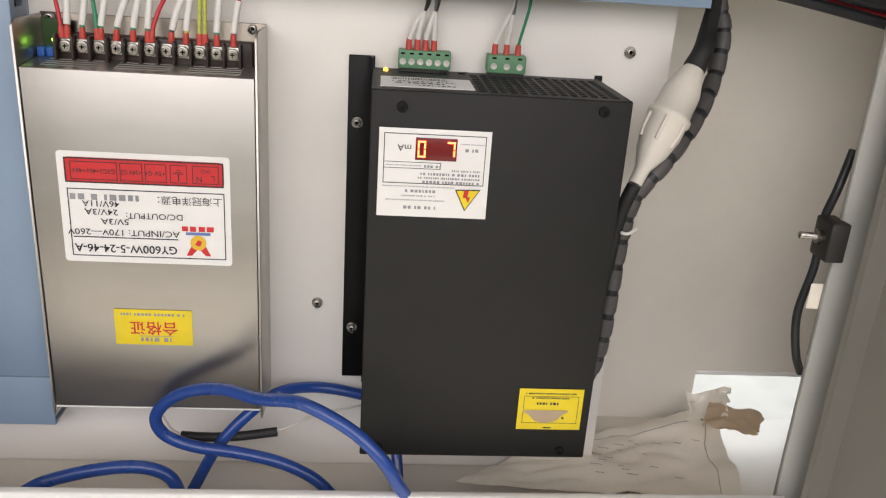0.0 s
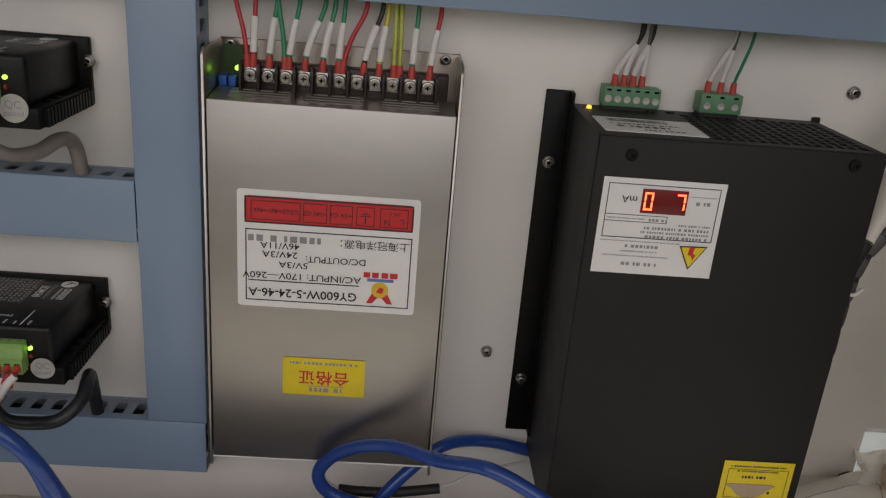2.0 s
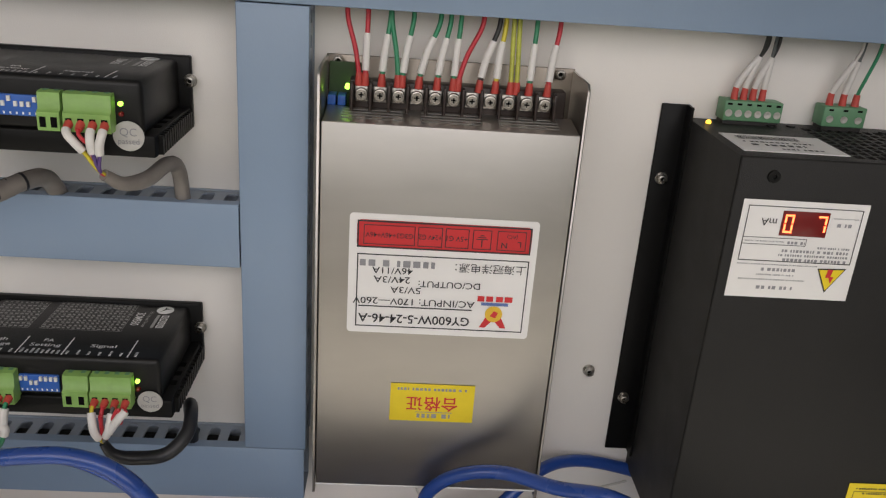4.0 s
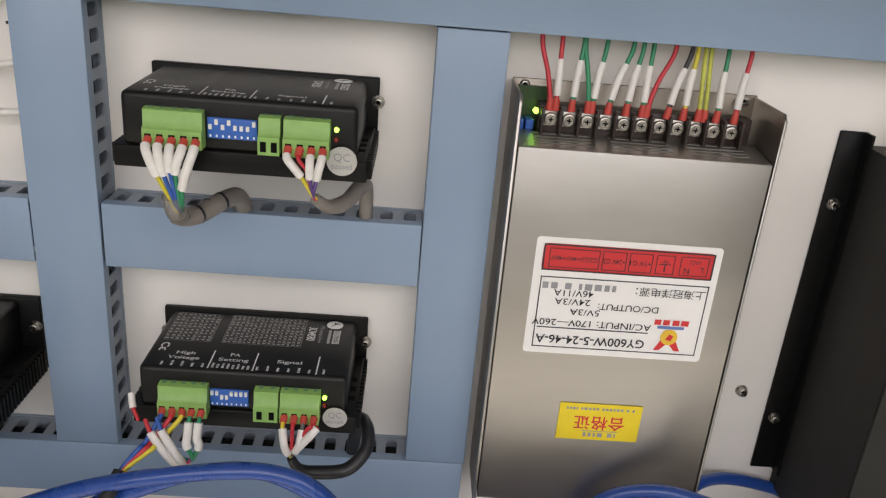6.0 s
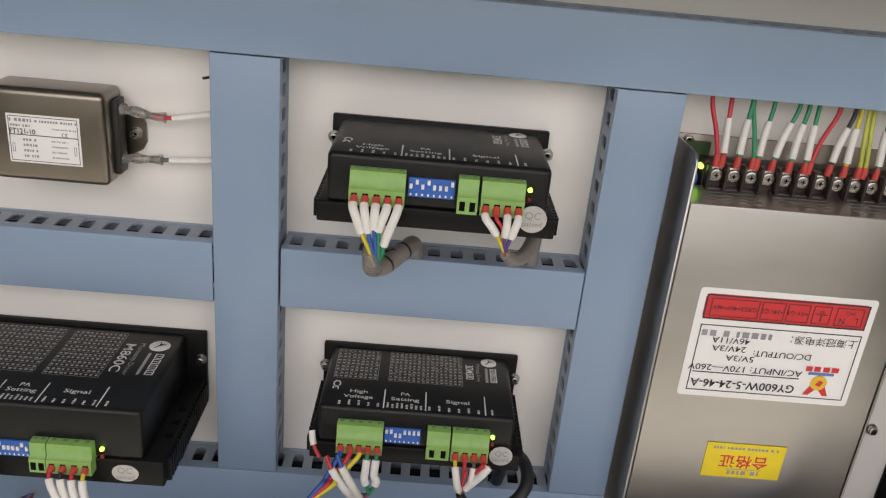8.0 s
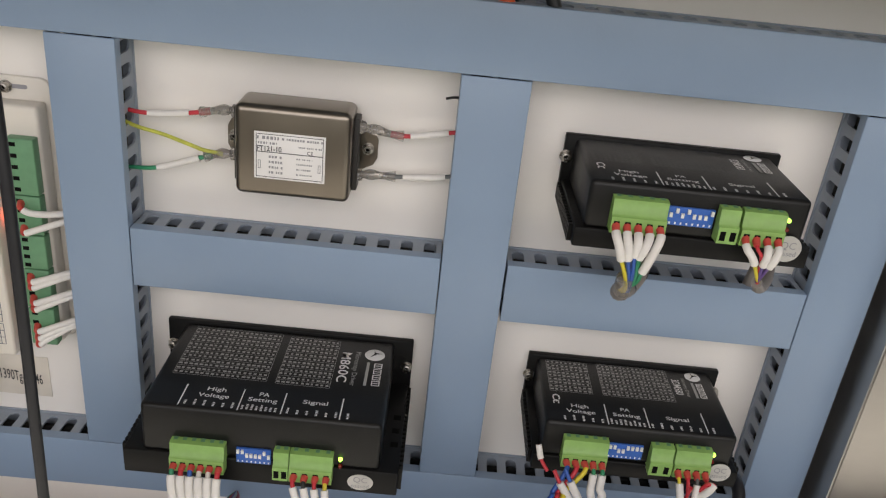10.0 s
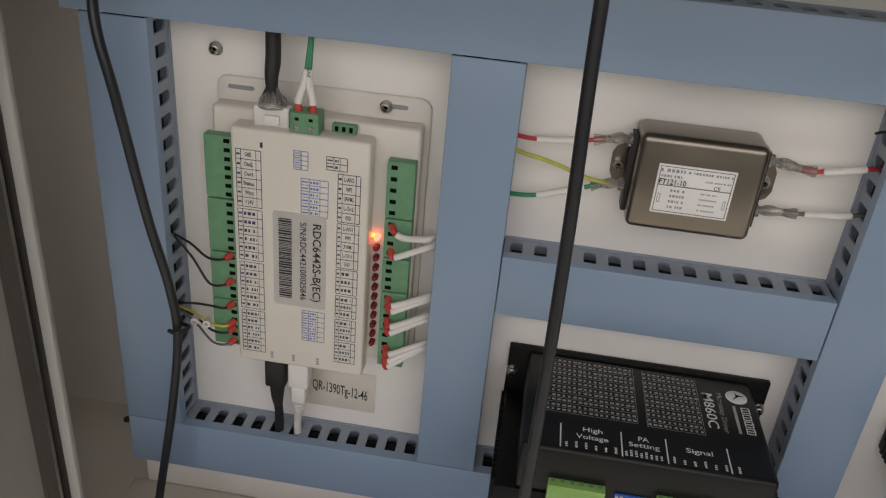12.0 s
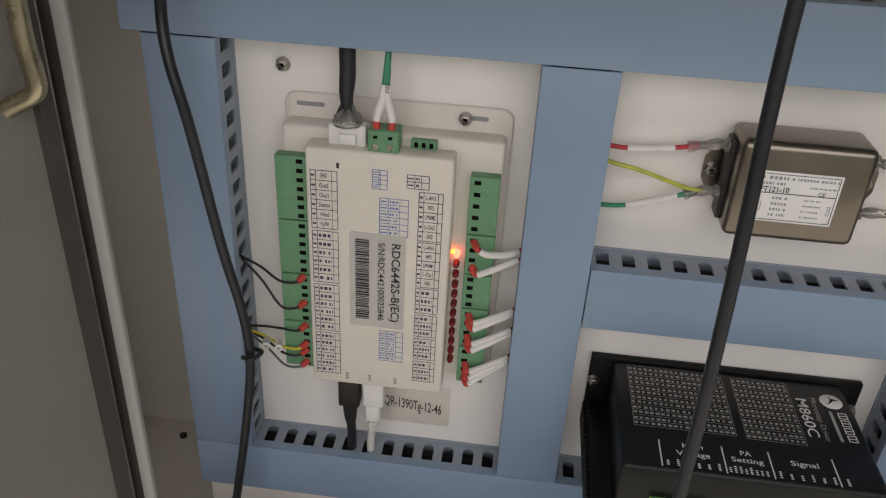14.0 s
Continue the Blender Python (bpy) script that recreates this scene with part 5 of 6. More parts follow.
pin_table(-0.6800, -0.6675, 0.3020, 0.3215, 6, BLUE_INK, 0.3, "connector_table")
for x in (-0.6975, -0.6850, -0.6710):
    part("port_name", flat(V(x, CP - 0.0001, 0.2865), RX, UZ, [(-0.0008, 0.0008, k * 0.0016, k * 0.0016 + 0.0011) for k in range(3)]), GREY_INK, ct)
part("port_name", flat(V(-0.7008, CP - 0.0001, 0.4135), RX, UZ, [(-0.0007, 0.0007, 0, 0.0028)]), INK, ct)


def strip_terminal(x0, x1, z0, z1, ways, mouths, p1):
    b = part("terminal_strip", box(x0, x1, 0.0150, p1, z0, z1, 0.0006), DGREEN, ct, "green screw terminal strip")
    for i in range(ways):
        z = z0 + (z1 - z0) * (i + 0.5) / ways
        part("wire_mouth", box(mouths - 0.0016, mouths + 0.0016, p1 - 0.0003, p1 + 0.0002, z - 0.0011, z + 0.0011), VOID, b)
    return b


for z0, z1, ways in ((0.3798, 0.4145, 7), (0.3478, 0.3790, 6), (0.3175, 0.3470, 6), (0.2870, 0.3168, 6)):
    strip_terminal(-0.7335, -0.7172, z0, z1, ways, -0.7212, 0.0215)
for z0, z1, ways in ((0.3815, 0.4128, 5), (0.3585, 0.3808, 4), (0.3375, 0.3578, 4), (0.3130, 0.3367, 4), (0.2885, 0.3122, 4)):
    strip_terminal(-0.6382, -0.6238, z0, z1, ways, -0.6345, 0.0215)
for i in range(12):
    z = 0.3670 - 0.0061 * i
    part("status_lamp", lathe([(0.0017, 0), (0.0017, 0.003), (0.0012, 0.0046), (0, 0.0050)], V(-0.6425, 0.0150, z), seg=12), LED_RED if i == 0 else LED_OFF, ct, "lit red status lamp" if i == 0 else "unlit red status lamp")
part("status_lamp", lathe([(0.0008, 0), (0.0008, 0.002), (0, 0.0030)], V(-0.6447, 0.0150, 0.3676), seg=8), LED_AMBER, ct, "lit amber status lamp")
# sockets along the top
part("display_socket", join(box(-0.7065, -0.6885, 0.0150, 0.0215, 0.4225, 0.4330, 0.0006), box(-0.7010, -0.6930, 0.0215, 0.0235, 0.4240, 0.4290, 0.0004)), WHITE, ct, "white ribbon socket")
pg = part("power_plug", box(-0.6868, -0.6722, 0.0150, 0.0260, 0.4215, 0.4335, 0.0008), DGREEN, ct, "green two-way power plug")
for x in (-0.6832, -0.6762):
    part("terminal_screw", lathe([(0.0016, 0), (0.0016, 0.0004), (0.0006, 0.0004), (0, 0.0001)], V(x, 0.0260, 0.4255), seg=10), BOLT, pg)
    part("wire_mouth", box(x - 0.001, x + 0.001, 0.0255, 0.0262, 0.4295, 0.4310), VOID, pg)
part("small_socket", box(-0.6675, -0.6552, 0.0150, 0.0190, 0.4230, 0.4275, 0.0004), DGREEN, ct, "green three-pin socket")
for x in (-0.6650, -0.6614, -0.6578):
    part("pin_hole", box(x - 0.0009, x + 0.0009, 0.0188, 0.0192, 0.4240, 0.4265), VOID, ct)

rc = thing("display_cable", V(-0.698, 0.012, 0.44), "black heatshrunk display cable dropping from the top duct", "cable", "controller cables")
part("sheath", tube([V(-0.6980, 0.018, 0.4400), V(-0.6985, 0.017, 0.4470), V(-0.6985, 0.014, 0.4560), V(-0.6990, 0.012, 0.4740)], lambda f: 0.0027 + 0.0011 * min(1, 1.8 * f), 12), HEAT, rc)
for k in range(6):
    x = -0.7045 + 0.0026 * k
    part("core", tube([V(x, 0.018, 0.4325), V(x * 0.6 - 0.698 * 0.4, 0.018, 0.4380), V(-0.6980 + 0.0006 * (k - 2.5), 0.018, 0.4430)], 0.0010, 8), WIRE["grey" if k % 2 else "black"], rc)
part("wrap", lathe([(0.0074, 0), (0.0066, 0.0035), (0.0036, 0.0065)], V(-0.6978, 0.0180, 0.4325), (0, 0, 1), 12), CLEAR, rc, "clear film round the wires")
for i, (x, colour) in enumerate(((-0.6832, "green"), (-0.6762, "green"))):
    w = wire("green wire with printed marker sleeve into a green power plug", [V(x, 0.0225, 0.4325), V(x, 0.0225, 0.4390), V(-0.6810 + 0.0022 * i, 0.020, 0.4480), V(-0.6805 + 0.0012 * i, 0.016, 0.4580), V(-0.6795, 0.012, 0.4730)], colour, 0.0012, 0.18, (0.18, 0.62), 0.0020, group="controller wires")
    if i == 1:
        part("lettering", lettering("GND", V(-0.6789, 0.0212, 0.4520), -UZ, RX, 0.0026, 0.0060), INK, w)
part_of = thing("usb_cable", V(-0.699, 0.018, 0.235), "black USB plug and cable below the controller", "cable", "controller cables")
part("plug", box(-0.7045, -0.6925, 0.0120, 0.0215, 0.2600, 0.2830, 0.0012), DARK, part_of)
part("strain_relief", tube([V(-0.6985, 0.0165, 0.2605), V(-0.6985, 0.0165, 0.2500), V(-0.6983, 0.0160, 0.2440)], lambda f: 0.0046 - 0.0018 * f, 12), DARK, part_of)
part("cord", tube([V(-0.6983, 0.0160, 0.2445), V(-0.6980, 0.0150, 0.2330), V(-0.6985, 0.0140, 0.2150)], 0.0027, 10), RUBBER, part_of)
part_of = thing("network_cable", V(-0.685, 0.018, 0.235), "white network plug and cable below the controller", "cable", "controller cables")
part("plug", box(-0.6905, -0.6785, 0.0110, 0.0215, 0.2620, 0.2830, 0.0010), WHITE, part_of)
part("boot", box(-0.6890, -0.6805, 0.0120, 0.0205, 0.2500, 0.2622, 0.0010), WHITE, part_of)
part("cord", tube([V(-0.6850, 0.0160, 0.2510), V(-0.6860, 0.0155, 0.2400), V(-0.6866, 0.0150, 0.2300), V(-0.6866, 0.0140, 0.2140)], 0.0024, 10), WIRE["white"], part_of)
for k in range(3):
    part("boot_ring", sweep([V(-0.6852, 0.0160, 0.2478 - 0.0022 * k), V(-0.6853, 0.0160, 0.2468 - 0.0022 * k)], 0.0032, 10), WHITE, part_of)
mk = thing("machine_label", V(-0.665, 0, 0.25), "cream machine label with narrow black lettering on the plate", "label")
part("paper", box(-0.6860, -0.6420, 0.0003, 0.0007, 0.2350, 0.2640, 0.0001), mat("cream_label_paper", (0.70, 0.65, 0.57), 0.6, vary=0.05, scale=60), mk)
part("lettering", lettering("QR-1390Tg-12-46", V(-0.6640, 0.0010, 0.2490), Vector((0.99, 0, -0.10)), UZ, 0.0105, 0.0350, 0.004), INK, mk)

# short wires at the controller's right-hand strips, in pairs, ending in the duct
for z, zs in ((0.3770, 0.3715), (0.3625, 0.3660), (0.3330, 0.3352), (0.3290, 0.3330), (0.3195, 0.3225), (0.3150, 0.3200), (0.3010, 0.3045), (0.2960, 0.3020), (0.2920, 0.3005)):
    wire("white sleeved signal wire from the green strip into the duct", [V(-0.6340, 0.0210, z), V(-0.6318, 0.0262, z - 0.001), V(-0.6265, 0.0255, (z + zs) / 2 - 0.001), V(-0.6160, 0.0200, zs), V(-0.6085, 0.0130, zs + 0.0005)], "red", 0.0010, 0.28, (0.32, 0.86), 0.0018, group="controller wires")
# and at its left-hand strips
for z, colour, zb in ((0.3460, "black", 0.3500), (0.3300, "black", 0.3495), (0.3150, "black", 0.3040), (0.3030, "yellow", 0.3020), (0.2985, "black", 0.3015), (0.2905, "grey", 0.3000)):
    wire(f"{colour} sensor wire from the green strip into the duct", [V(-0.7215, 0.0210, z), V(-0.7250, 0.0260, z - 0.001), V(-0.7340, 0.0240, z - 0.002), V(-0.7450, 0.0190, (z + zb) / 2), V(-0.7585, 0.0130, zb)], colour, 0.0007, 0.2, None, group="controller wires")
for k, (x, z) in enumerate(((-0.7425, 0.3035), (-0.7355, 0.3030))):
    tb = thing("marker_sleeve", V(x, 0.026, z), "loose white marker sleeve end on a sensor wire", "marker sleeve", "marker sleeves")
    part("sleeve", lathe([(0.0010, -0.004), (0.0021, -0.004), (0.0021, 0.003), (0.0012, 0.003), (0.0011, 0.0)], V(x, 0.0265, z), (0.25, -1, 0.2), 12), SLEEVE, tb)

# ---- long cables and hoses ----
def cable(name, label, pts, r, material, category="cable", group="", seg=12, per=10):
    return solo(name, tube(pts, r, seg, per), material, label, category, group)


cable("black_cable", "black rubber cable hanging in front of the cabinet", [V(-0.600, 0.160, 2.998), V(-0.580, 0.160, 1.90), V(-0.562, 0.160, 0.90), V(-0.557, 0.168, 0.60), V(-0.5563, 0.170, 0.52), V(-0.5548, 0.173, 0.46), V(-0.5543, 0.176, 0.40), V(-0.5548, 0.178, 0.34), V(-0.5560, 0.178, 0.28), V(-0.558, 0.176, 0.20), V(-0.560, 0.170, 0.10), V(-0.565, 0.160, -0.30), V(-0.570, 0.158, -0.60), V(-0.575, 0.19, -0.6475)], 0.0021, RUBBER, group="hanging cables")
cable("black_cable", "black rubber cable bowing across the upright duct", [V(-0.774, 0.028, 0.512), V(-0.7695, 0.046, 0.490), V(-0.7655, 0.054, 0.470), V(-0.7588, 0.056, 0.440), V(-0.7525, 0.050, 0.378), V(-0.7480, 0.042, 0.332), V(-0.7480, 0.038, 0.298), V(-0.7535, 0.040, 0.252), V(-0.7610, 0.048, 0.198), V(-0.768, 0.055, FLOOR + 0.004)], 0.0025, RUBBER, group="hanging cables")
cable("cable_tie", "black cable tie round the bowing cable", [V(-0.7510, 0.0415, 0.3045), V(-0.7455, 0.043, 0.3050), V(-0.7420, 0.036, 0.3050), V(-0.7480, 0.033, 0.3046)], 0.0012, RUBBER, "cable tie")
cable("orange_cable", "orange cable dropping into the top duct", [V(-0.4040, 0.006, 0.544), V(-0.4020, 0.010, 0.530), V(-0.3960, 0.016, 0.513), V(-0.3900, 0.018, 0.503), V(-0.3890, 0.018, 0.490)], 0.0036, WIRE["orange"], group="top cables")
cable("black_cable", "black cable dropping into the top duct", [V(-0.3800, 0.006, 0.544), V(-0.3780, 0.012, 0.528), V(-0.3720, 0.018, 0.513), V(-0.3680, 0.019, 0.503), V(-0.3670, 0.018, 0.490)], 0.0034, RUBBER, group="top cables")
cable("black_cable", "black cable beside the orange one", [V(-0.3930, 0.004, 0.544), V(-0.3920, 0.008, 0.530), V(-0.3890, 0.012, 0.512), V(-0.3860, 0.014, 0.490)], 0.0030, RUBBER, group="top cables")
cable("red_cable", "red cable behind the top duct's end", [V(0.205, 0.010, 0.486), V(0.240, -0.012, 0.488), V(0.290, -0.006, 0.478), V(0.340, 0.02, 0.466), V(0.400, 0.04, 0.455)], 0.0042, WIRE["red"], group="top cables")
cable("black_cable", "thick black cable leaving the top duct's end", [V(0.205, 0.016, 0.494), V(0.250, 0.0, 0.494), V(0.300, 0.010, 0.482), V(0.350, 0.03, 0.474), V(0.400, 0.05, 0.466)], 0.0052, RUBBER, group="top cables")
cable("black_cable", "black cable under the thick one", [V(0.205, 0.012, 0.480), V(0.240, -0.004, 0.482), V(0.290, 0.004, 0.474), V(0.345, 0.024, 0.462), V(0.400, 0.045, 0.450)], 0.0034, RUBBER, group="top cables")

# blue hoses: a loop in front of the steel supply, a run behind, and one along the floor
cable("blue_hose", "glossy blue air hose looping in front of the steel supply", [V(0.056, 0.085, 0.150), V(0.0505, 0.098, 0.185), V(0.0430, 0.104, 0.2030), V(0.0325, 0.105, 0.2215), V(0.0145, 0.098, 0.2360), V(-0.0140, 0.088, 0.2465), V(-0.0400, 0.072, 0.2395), V(-0.0640, 0.058, 0.2372), V(-0.0840, 0.052, 0.2320), V(-0.0990, 0.049, 0.2225), V(-0.1068, 0.048, 0.2100), V(-0.1020, 0.047, 0.1975), V(-0.0850, 0.047, 0.1895), V(-0.0560, 0.048, 0.1855), V(-0.0300, 0.050, 0.1800), V(-0.0080, 0.052, 0.1690), V(0.0080, 0.056, 0.1540), V(0.020, 0.060, FLOOR + 0.005)], 0.0039, HOSE, "hose", "blue hoses", 14)
cable("blue_hose", "blue air hose passing behind the black supply", [V(-0.094, 0.050, FLOOR + 0.006), V(-0.0900, 0.042, 0.1490), V(-0.0735, 0.036, 0.1800), V(-0.0560, 0.030, 0.2000), V(-0.0360, 0.020, 0.2130), V(-0.0150, 0.008, 0.2110), V(0.0100, 0.006, 0.2070), V(0.0300, 0.008, 0.2000), V(0.042, 0.02, 0.180), V(0.046, 0.04, FLOOR + 0.006)], 0.0038, HOSE, "hose", "blue hoses", 14)
cable("blue_hose", "blue air hose lying across the cabinet floor", [V(-0.0930, 0.064, FLOOR + 0.006), V(-0.0905, 0.063, 0.1610), V(-0.0970, 0.060, 0.1755), V(-0.1139, 0.060, 0.1825), V(-0.1410, 0.060, 0.1801), V(-0.1719, 0.062, 0.1722), V(-0.2000, 0.066, 0.1610), V(-0.225, 0.085, 0.1950), V(-0.2405, 0.100, 0.2450), V(-0.2560, 0.102, 0.2640), V(-0.2745, 0.102, 0.2705), V(-0.2955, 0.102, 0.2700), V(-0.3220, 0.101, 0.2650), V(-0.3490, 0.100, 0.2580), V(-0.3770, 0.098, 0.2470), V(-0.410, 0.09, 0.225), V(-0.44, 0.07, 0.18), V(-0.46, 0.06, FLOOR + 0.006)], 0.0041, HOSE, "hose", "blue hoses", 14)
cable("blue_hose", "second blue air hose arching below the small driver", [V(-0.228, 0.075, FLOOR + 0.006), V(-0.2330, 0.092, 0.2000), V(-0.2450, 0.095, 0.2430), V(-0.2680, 0.094, 0.2605), V(-0.2900, 0.094, 0.2650), V(-0.3160, 0.095, 0.2610), V(-0.3380, 0.096, 0.2520), V(-0.3600, 0.094, 0.2400), V(-0.385, 0.085, 0.215), V(-0.41, 0.07, FLOOR + 0.006)], 0.0040, HOSE, "hose", "blue hoses", 14)
th = thing("thermal_lead", V(-0.05, 0.02, 0.187), "thin white lead with a black heatshrink joint", "wire")
part("lead", tube([V(-0.1120, 0.018, 0.2050), V(-0.1085, 0.022, 0.1935), V(-0.0960, 0.030, 0.1868), V(-0.0650, 0.030, 0.1872), V(-0.0340, 0.028, 0.1900), V(-0.0104, 0.020, 0.1969), V(0.0190, 0.010, 0.1990)], 0.0008, 8), WIRE["white"], th)
part("heatshrink", tube([V(-0.0962, 0.0305, 0.1862), V(-0.0800, 0.031, 0.1858), V(-0.0600, 0.031, 0.1868), V(-0.0350, 0.0295, 0.1898)], 0.0031, 12), HEAT, th, "black heatshrink sleeve")

# ---- loom and high-voltage connector beside the black supply ----
lm = thing("spiral_loom", V(0.17, 0.05, 0.246), "grey spiral-wrapped cable loom running down beside the black supply", "cable loom")
pts = [V(0.226, -0.016, 0.500), V(0.2280, -0.014, 0.4750), V(0.2322, -0.008, 0.4545), V(0.2262, 0.004, 0.4290), V(0.2110, 0.026, 0.4080), V(0.1900, 0.045, 0.3860), V(0.1725, 0.050, 0.3640), V(0.1680, 0.050, 0.3370), V(0.1668, 0.050, 0.3040), V(0.1655, 0.050, 0.2737), V(0.1620, 0.046, 0.2480), V(0.154, 0.03, 0.226), V(0.146, 0.010, 0.2125), V(0.142, 0.006, 0.2095)]
part("core", tube(pts, 0.0046, 12), RUBBER, lm)
line = smooth_line(pts, 12)
for i in range(0, len(line) - 8, 6):
    seg_line = line[i : i + 6]
    part("wrap_turn", sweep([seg_line[0], seg_line[2], seg_line[4], seg_line[4].lerp(seg_line[5], 0.55)], lambda f: 0.0054 - 0.0004 * abs(2 * f - 1), 12), SPIRAL, lm)
cable("cable_tie", "white cable tie round the loom", [V(0.1755, 0.054, 0.3472), V(0.1690, 0.0575, 0.3450), V(0.1620, 0.054, 0.3462)], 0.0010, WHITE, "cable tie")
cn = thing("high_voltage_connector", V(0.19, 0.05, 0.41), "white ribbed screw connector in the high-voltage lead", "connector")
a, b = V(0.1705, 0.054, 0.3740), V(0.2040, 0.030, 0.4400)
ax = (b - a).normalized()
ln = (b - a).length
part("shell", lathe([(0.0040, 0), (0.0045, 0.010), (0.0090, 0.020), (0.0112, 0.030), (0.0112, 0.040), (0.0128, 0.041), (0.0128, 0.0445), (0.0114, 0.0455), (0.0108, 0.060), (0.0062, ln - 0.004), (0.0045, ln)], a, ax, 20), CASE, cn)
q = ax.to_track_quat("Z", "Y").to_matrix()
for k in range(6):
    d0 = q @ Vector((math.cos(k * math.pi / 3), math.sin(k * math.pi / 3), 0))
    part("rib", sweep([a + ax * 0.026 + d0 * 0.0106, a + ax * 0.033 + d0 * 0.0118, a + ax * 0.0405 + d0 * 0.0118], 0.0011, 8), CASE, cn)
part("lead", tube([a - ax * 0.001, V(0.166, 0.055, 0.362), V(0.163, 0.054, 0.345), V(0.161, 0.05, 0.30)], 0.0040, 10), HEAT, cn, "black high-voltage lead")
part("boot", tube([b - ax * 0.003, b + ax * 0.008, V(0.2120, 0.018, 0.4560), V(0.2180, 0.006, 0.4720), V(0.222, -0.004, 0.49)], lambda f: 0.0066 - 0.0030 * f, 12), HEAT, cn, "black heatshrink boot")

# ---- things on the floor of the cabinet ----
def sheet_place(corners, lift, seed, u, v):
    """A point of a softly folded sheet between four corner places."""
    a, b, c, d = [Vector(q) for q in corners]
    h = lift * (noise.noise(Vector((u * 3.1 + seed, v * 2.3, 0.4))) + 0.5 * noise.noise(Vector((u * 7 + seed, v * 6, 1.7))))
    return a.lerp(b, u).lerp(d.lerp(c, u), v) + Vector((0.4 * h, -0.2 * h, abs(h)))


def crumpled(name, label, category, corners, lift, material, n=26, seed=2, ragged=0.0):
    t = thing(name, Vector(corners[0]), label, category)
    bm = bmesh.new()
    rnd = random.Random(seed)
    grid = [[bm.verts.new(sheet_place(corners, lift, seed, i / n, j / n) + (Vector((rnd.uniform(-1, 1), rnd.uniform(-1, 1), 0)) * ragged if j == n or i == n else Vector())) for j in range(n + 1)] for i in range(n + 1)]
    for i in range(n):
        for j in range(n):
            bm.faces.new((grid[i][j], grid[i + 1][j], grid[i + 1][j + 1], grid[i][j + 1])).smooth = True
    bmesh.ops.recalc_face_normals(bm, faces=bm.faces[:])
    bmesh.ops.solidify(bm, geom=bm.faces[:], thickness=0.0004)
    part("sheet", bm, material, t)
    return t


F = FLOOR + 0.0022
SHEET = (Vector((0.085, 0.480, F)), Vector((0.278, 0.455, F + 0.004)), Vector((0.300, 0.566, F + 0.014)), Vector((0.160, 0.524, F + 0.001)))
sheet = crumpled("paper_sheet", "crumpled printed paper sheet lying on the cabinet floor", "paper", SHEET, 0.009, PAPER)
for line in ([(0.02, 0.80), (0.30, 0.78), (0.55, 0.80), (0.90, 0.84)], [(0.90, 0.84), (0.91, 0.5), (0.93, 0.05)]):
    dense = [(line[k][0] + (line[k + 1][0] - line[k][0]) * i / 12, line[k][1] + (line[k + 1][1] - line[k][1]) * i / 12) for k in range(len(line) - 1) for i in range(13)]
    part("printed_rule", sweep([sheet_place(SHEET, 0.009, 2, u, v) + Vector((0, 0, 0.0009)) for u, v in dense], 0.00025, 6), GREY_INK, sheet)
rnd = random.Random(4)
for k in range(22):
    u, v = rnd.uniform(0.35, 0.86), rnd.uniform(0.15, 0.70)
    q = sheet_place(SHEET, 0.009, 2, u, v) + Vector((0, 0, 0.0012))
    part("printed_mark", flat(q, Vector((0.9, -0.2, 0)), Vector((0.2, 0.9, 0)), [(0.0022 * i, 0.0022 * i + 0.0014, 0, 0.0012) for i in range(rnd.choice((2, 3, 4)))]), GREY_INK, sheet)
crumpled("cardboard_flap", "torn brown cardboard flap beside the paper", "cardboard", (Vector((0.276, 0.528, F + 0.020)), Vector((0.318, 0.520, F + 0.014)), Vector((0.330, 0.545, F + 0.020)), Vector((0.288, 0.550, F + 0.026))), 0.005, CARD, 12, 5, 0.0012)
crumpled("paper_scrap", "torn scrap of pale paper by the cable hole", "paper", (Vector((0.268, 0.540, F + 0.014)), Vector((0.300, 0.538, F + 0.020)), Vector((0.312, 0.568, F + 0.030)), Vector((0.278, 0.568, F + 0.022))), 0.006, PAPER, 12, 9, 0.0015)
cable("black_clip", "small black clip at the edge of the cable hole", [Vector((0.268, 0.562, F + 0.004)), Vector((0.274, 0.562, F + 0.007)), Vector((0.281, 0.562, F + 0.005))], 0.0035, RUBBER, "clip")

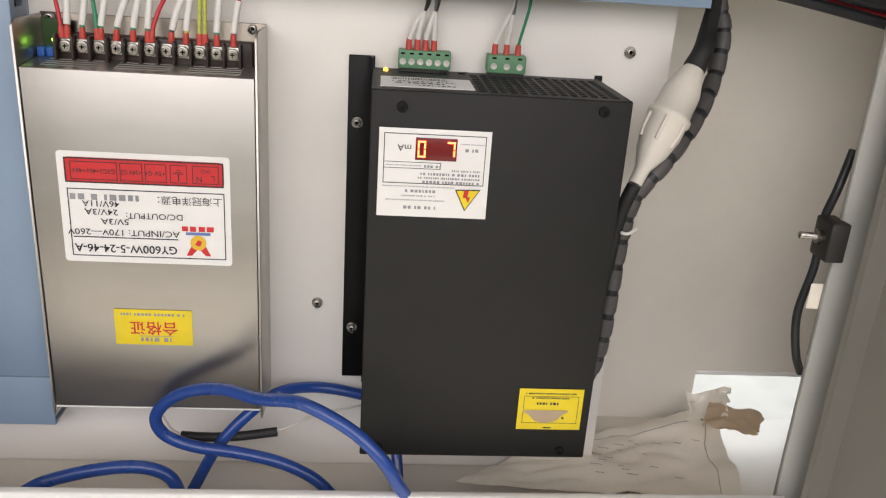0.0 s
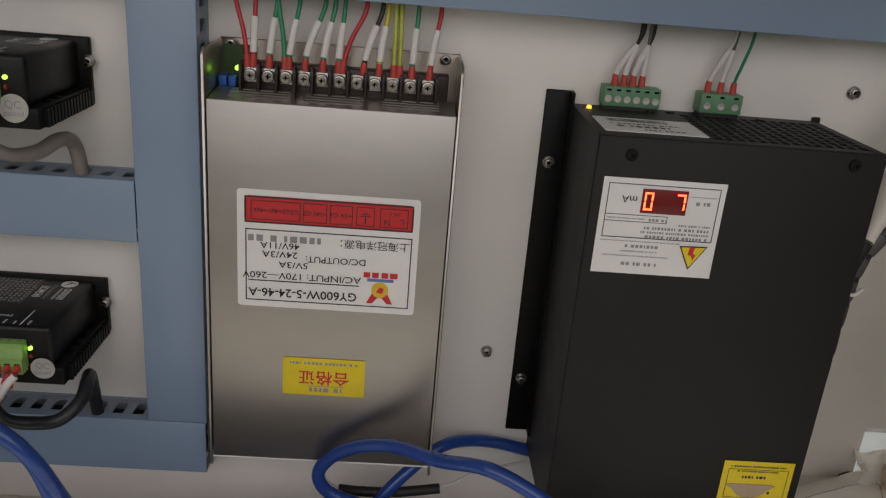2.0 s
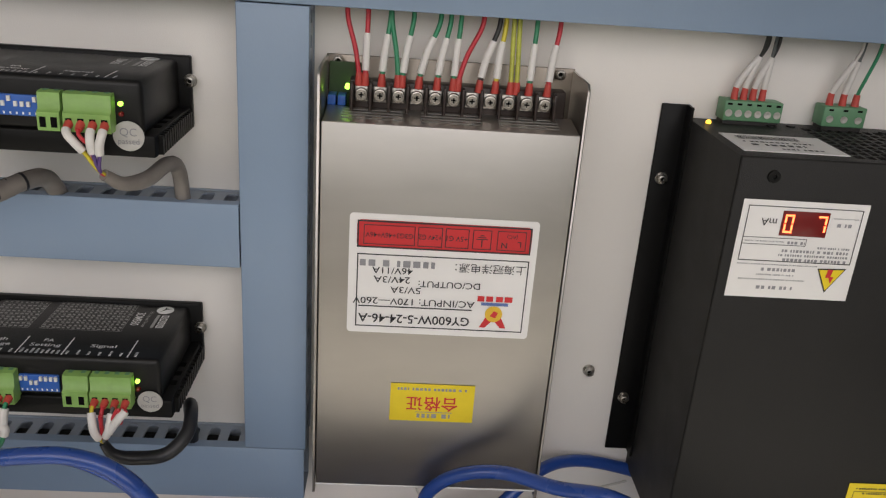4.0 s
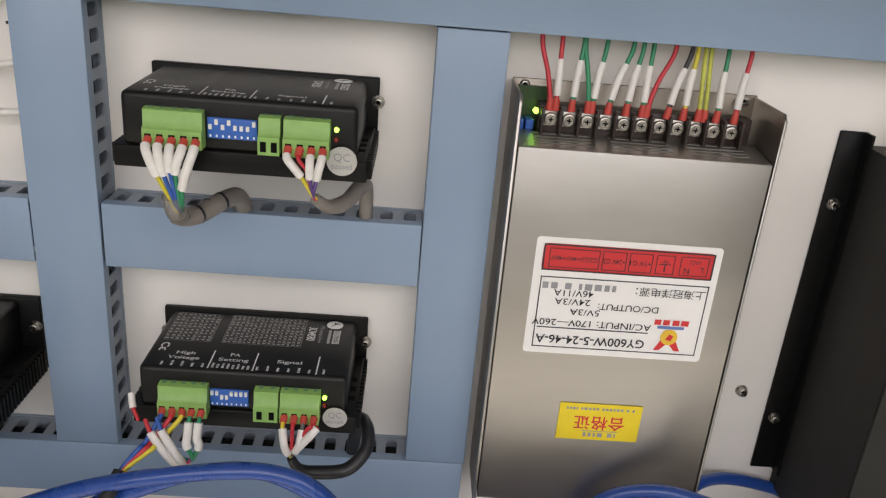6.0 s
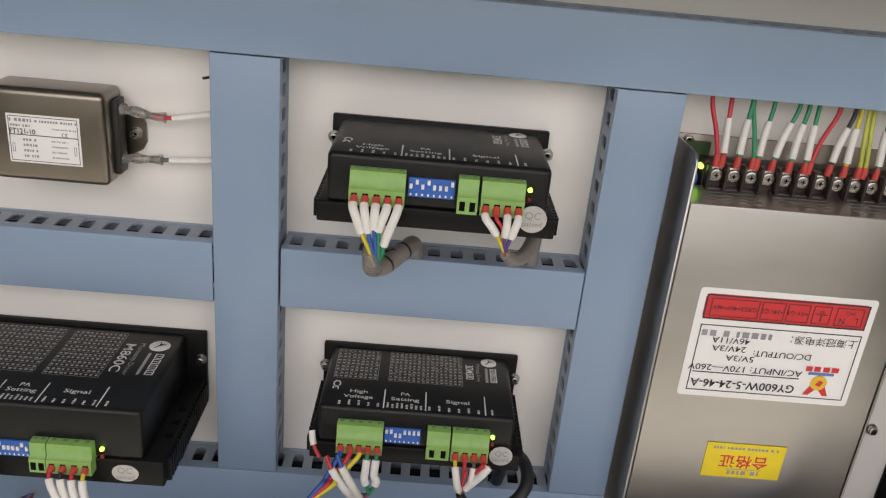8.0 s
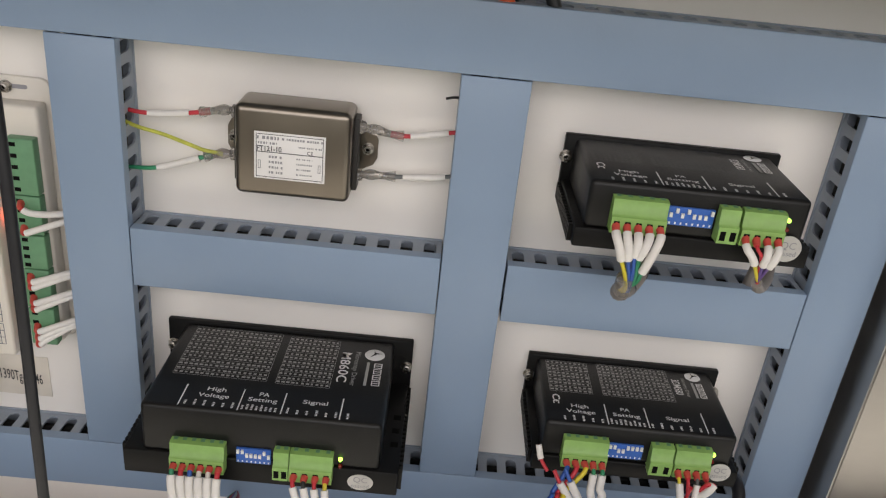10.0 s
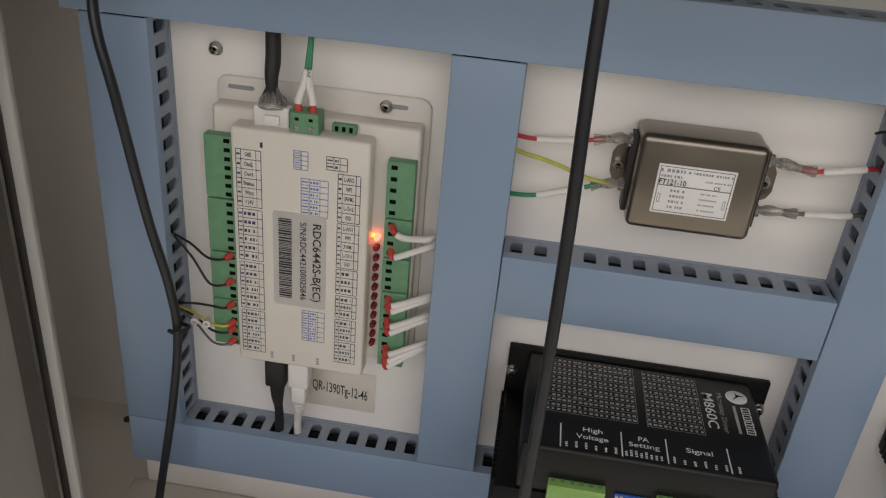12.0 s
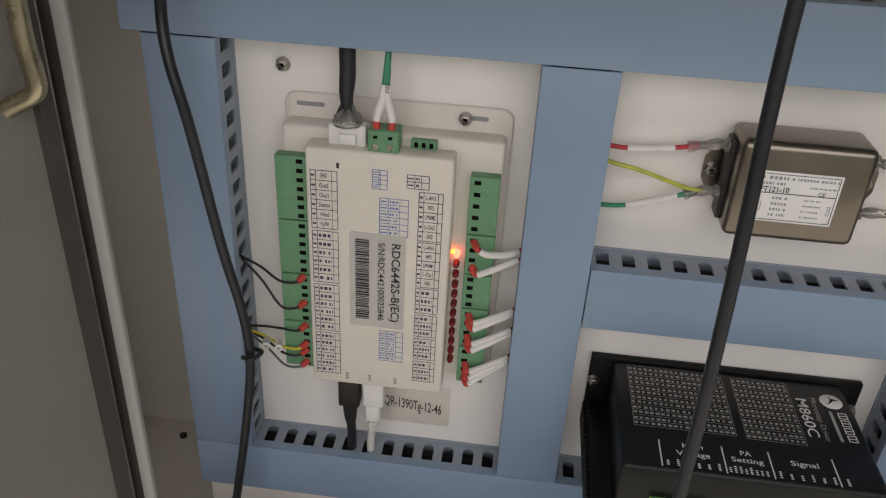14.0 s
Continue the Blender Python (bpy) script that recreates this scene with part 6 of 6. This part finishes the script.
# ---- fittings on the frame and the doors ----
cp = thing("threaded_clamp", Vector((0.272, 0.41, 0.36)), "black clamp block with a threaded bolt on the frame post", "clamp")
part("block", box(0.2640, 0.2745, 0.085, 0.103, 0.3480, 0.3700, 0.0012), DARK, cp)
part("bolt", lathe([(0.0020, 0), (0.0020, 0.012), (0.0016, 0.0125), (0, 0.013)], Vector((0.2640, 0.4100, 0.3600)), (-1, 0, 0.05), 12), BOLT, cp)
part("nut", lathe([(0.0042, 0), (0.0042, 0.0030), (0.0022, 0.0032)], Vector((0.2642, 0.4100, 0.3600)), (-1, 0, 0.05), 6), BOLT, cp)
cable("black_cable", "black wires hanging behind the clamp", [V(0.279, 0.080, 0.405), V(0.2725, 0.085, 0.385), V(0.2690, 0.084, 0.365), V(0.2700, 0.084, 0.340), V(0.2660, 0.085, 0.315), V(0.2665, 0.086, 0.300), V(0.272, 0.084, 0.282), V(0.279, 0.08, 0.270)], 0.0024, RUBBER, group="hanging cables")
tg = thing("paper_tag", V(0.2695, 0.092, 0.325), "small white paper tag on the hanging wires", "tag")
part("tag", box(0.2655, 0.2725, 0.0925, 0.0929, 0.317, 0.332, 0.0001), PAPER, tg)

rod = thing("locking_rod", V(-0.787, 0.112, 0.47), "bent yellow-zinc locking rod at the open door's hinge", "door latch")
part("bar", tube([V(-0.7894, 0.1125, 0.5076), V(-0.7894, 0.1125, 0.4927), V(-0.7883, 0.1125, 0.4811), V(-0.7884, 0.1125, 0.4747), V(-0.7911, 0.1125, 0.4712), V(-0.7966, 0.1125, 0.4683), V(-0.8015, 0.1125, 0.4653)], 0.0036, 14), BRASS, rod)
part("guide", box(-0.7945, -0.7790, 0.0945, 0.1085, 0.5200, 0.5320, 0.0008), BRASS, rod)

plug = thing("floor_bolt", Vector((-0.8396, 0.5576, FLOOR)), "small dark bolt in the cabinet floor", "bolt")
part("head", lathe([(0.0030, 0), (0.0030, 0.0016), (0.0022, 0.0022), (0, 0.0023)], Vector((-0.8396, 0.5576, FLOOR)), (0, 0, 1), 6), DARK, plug)
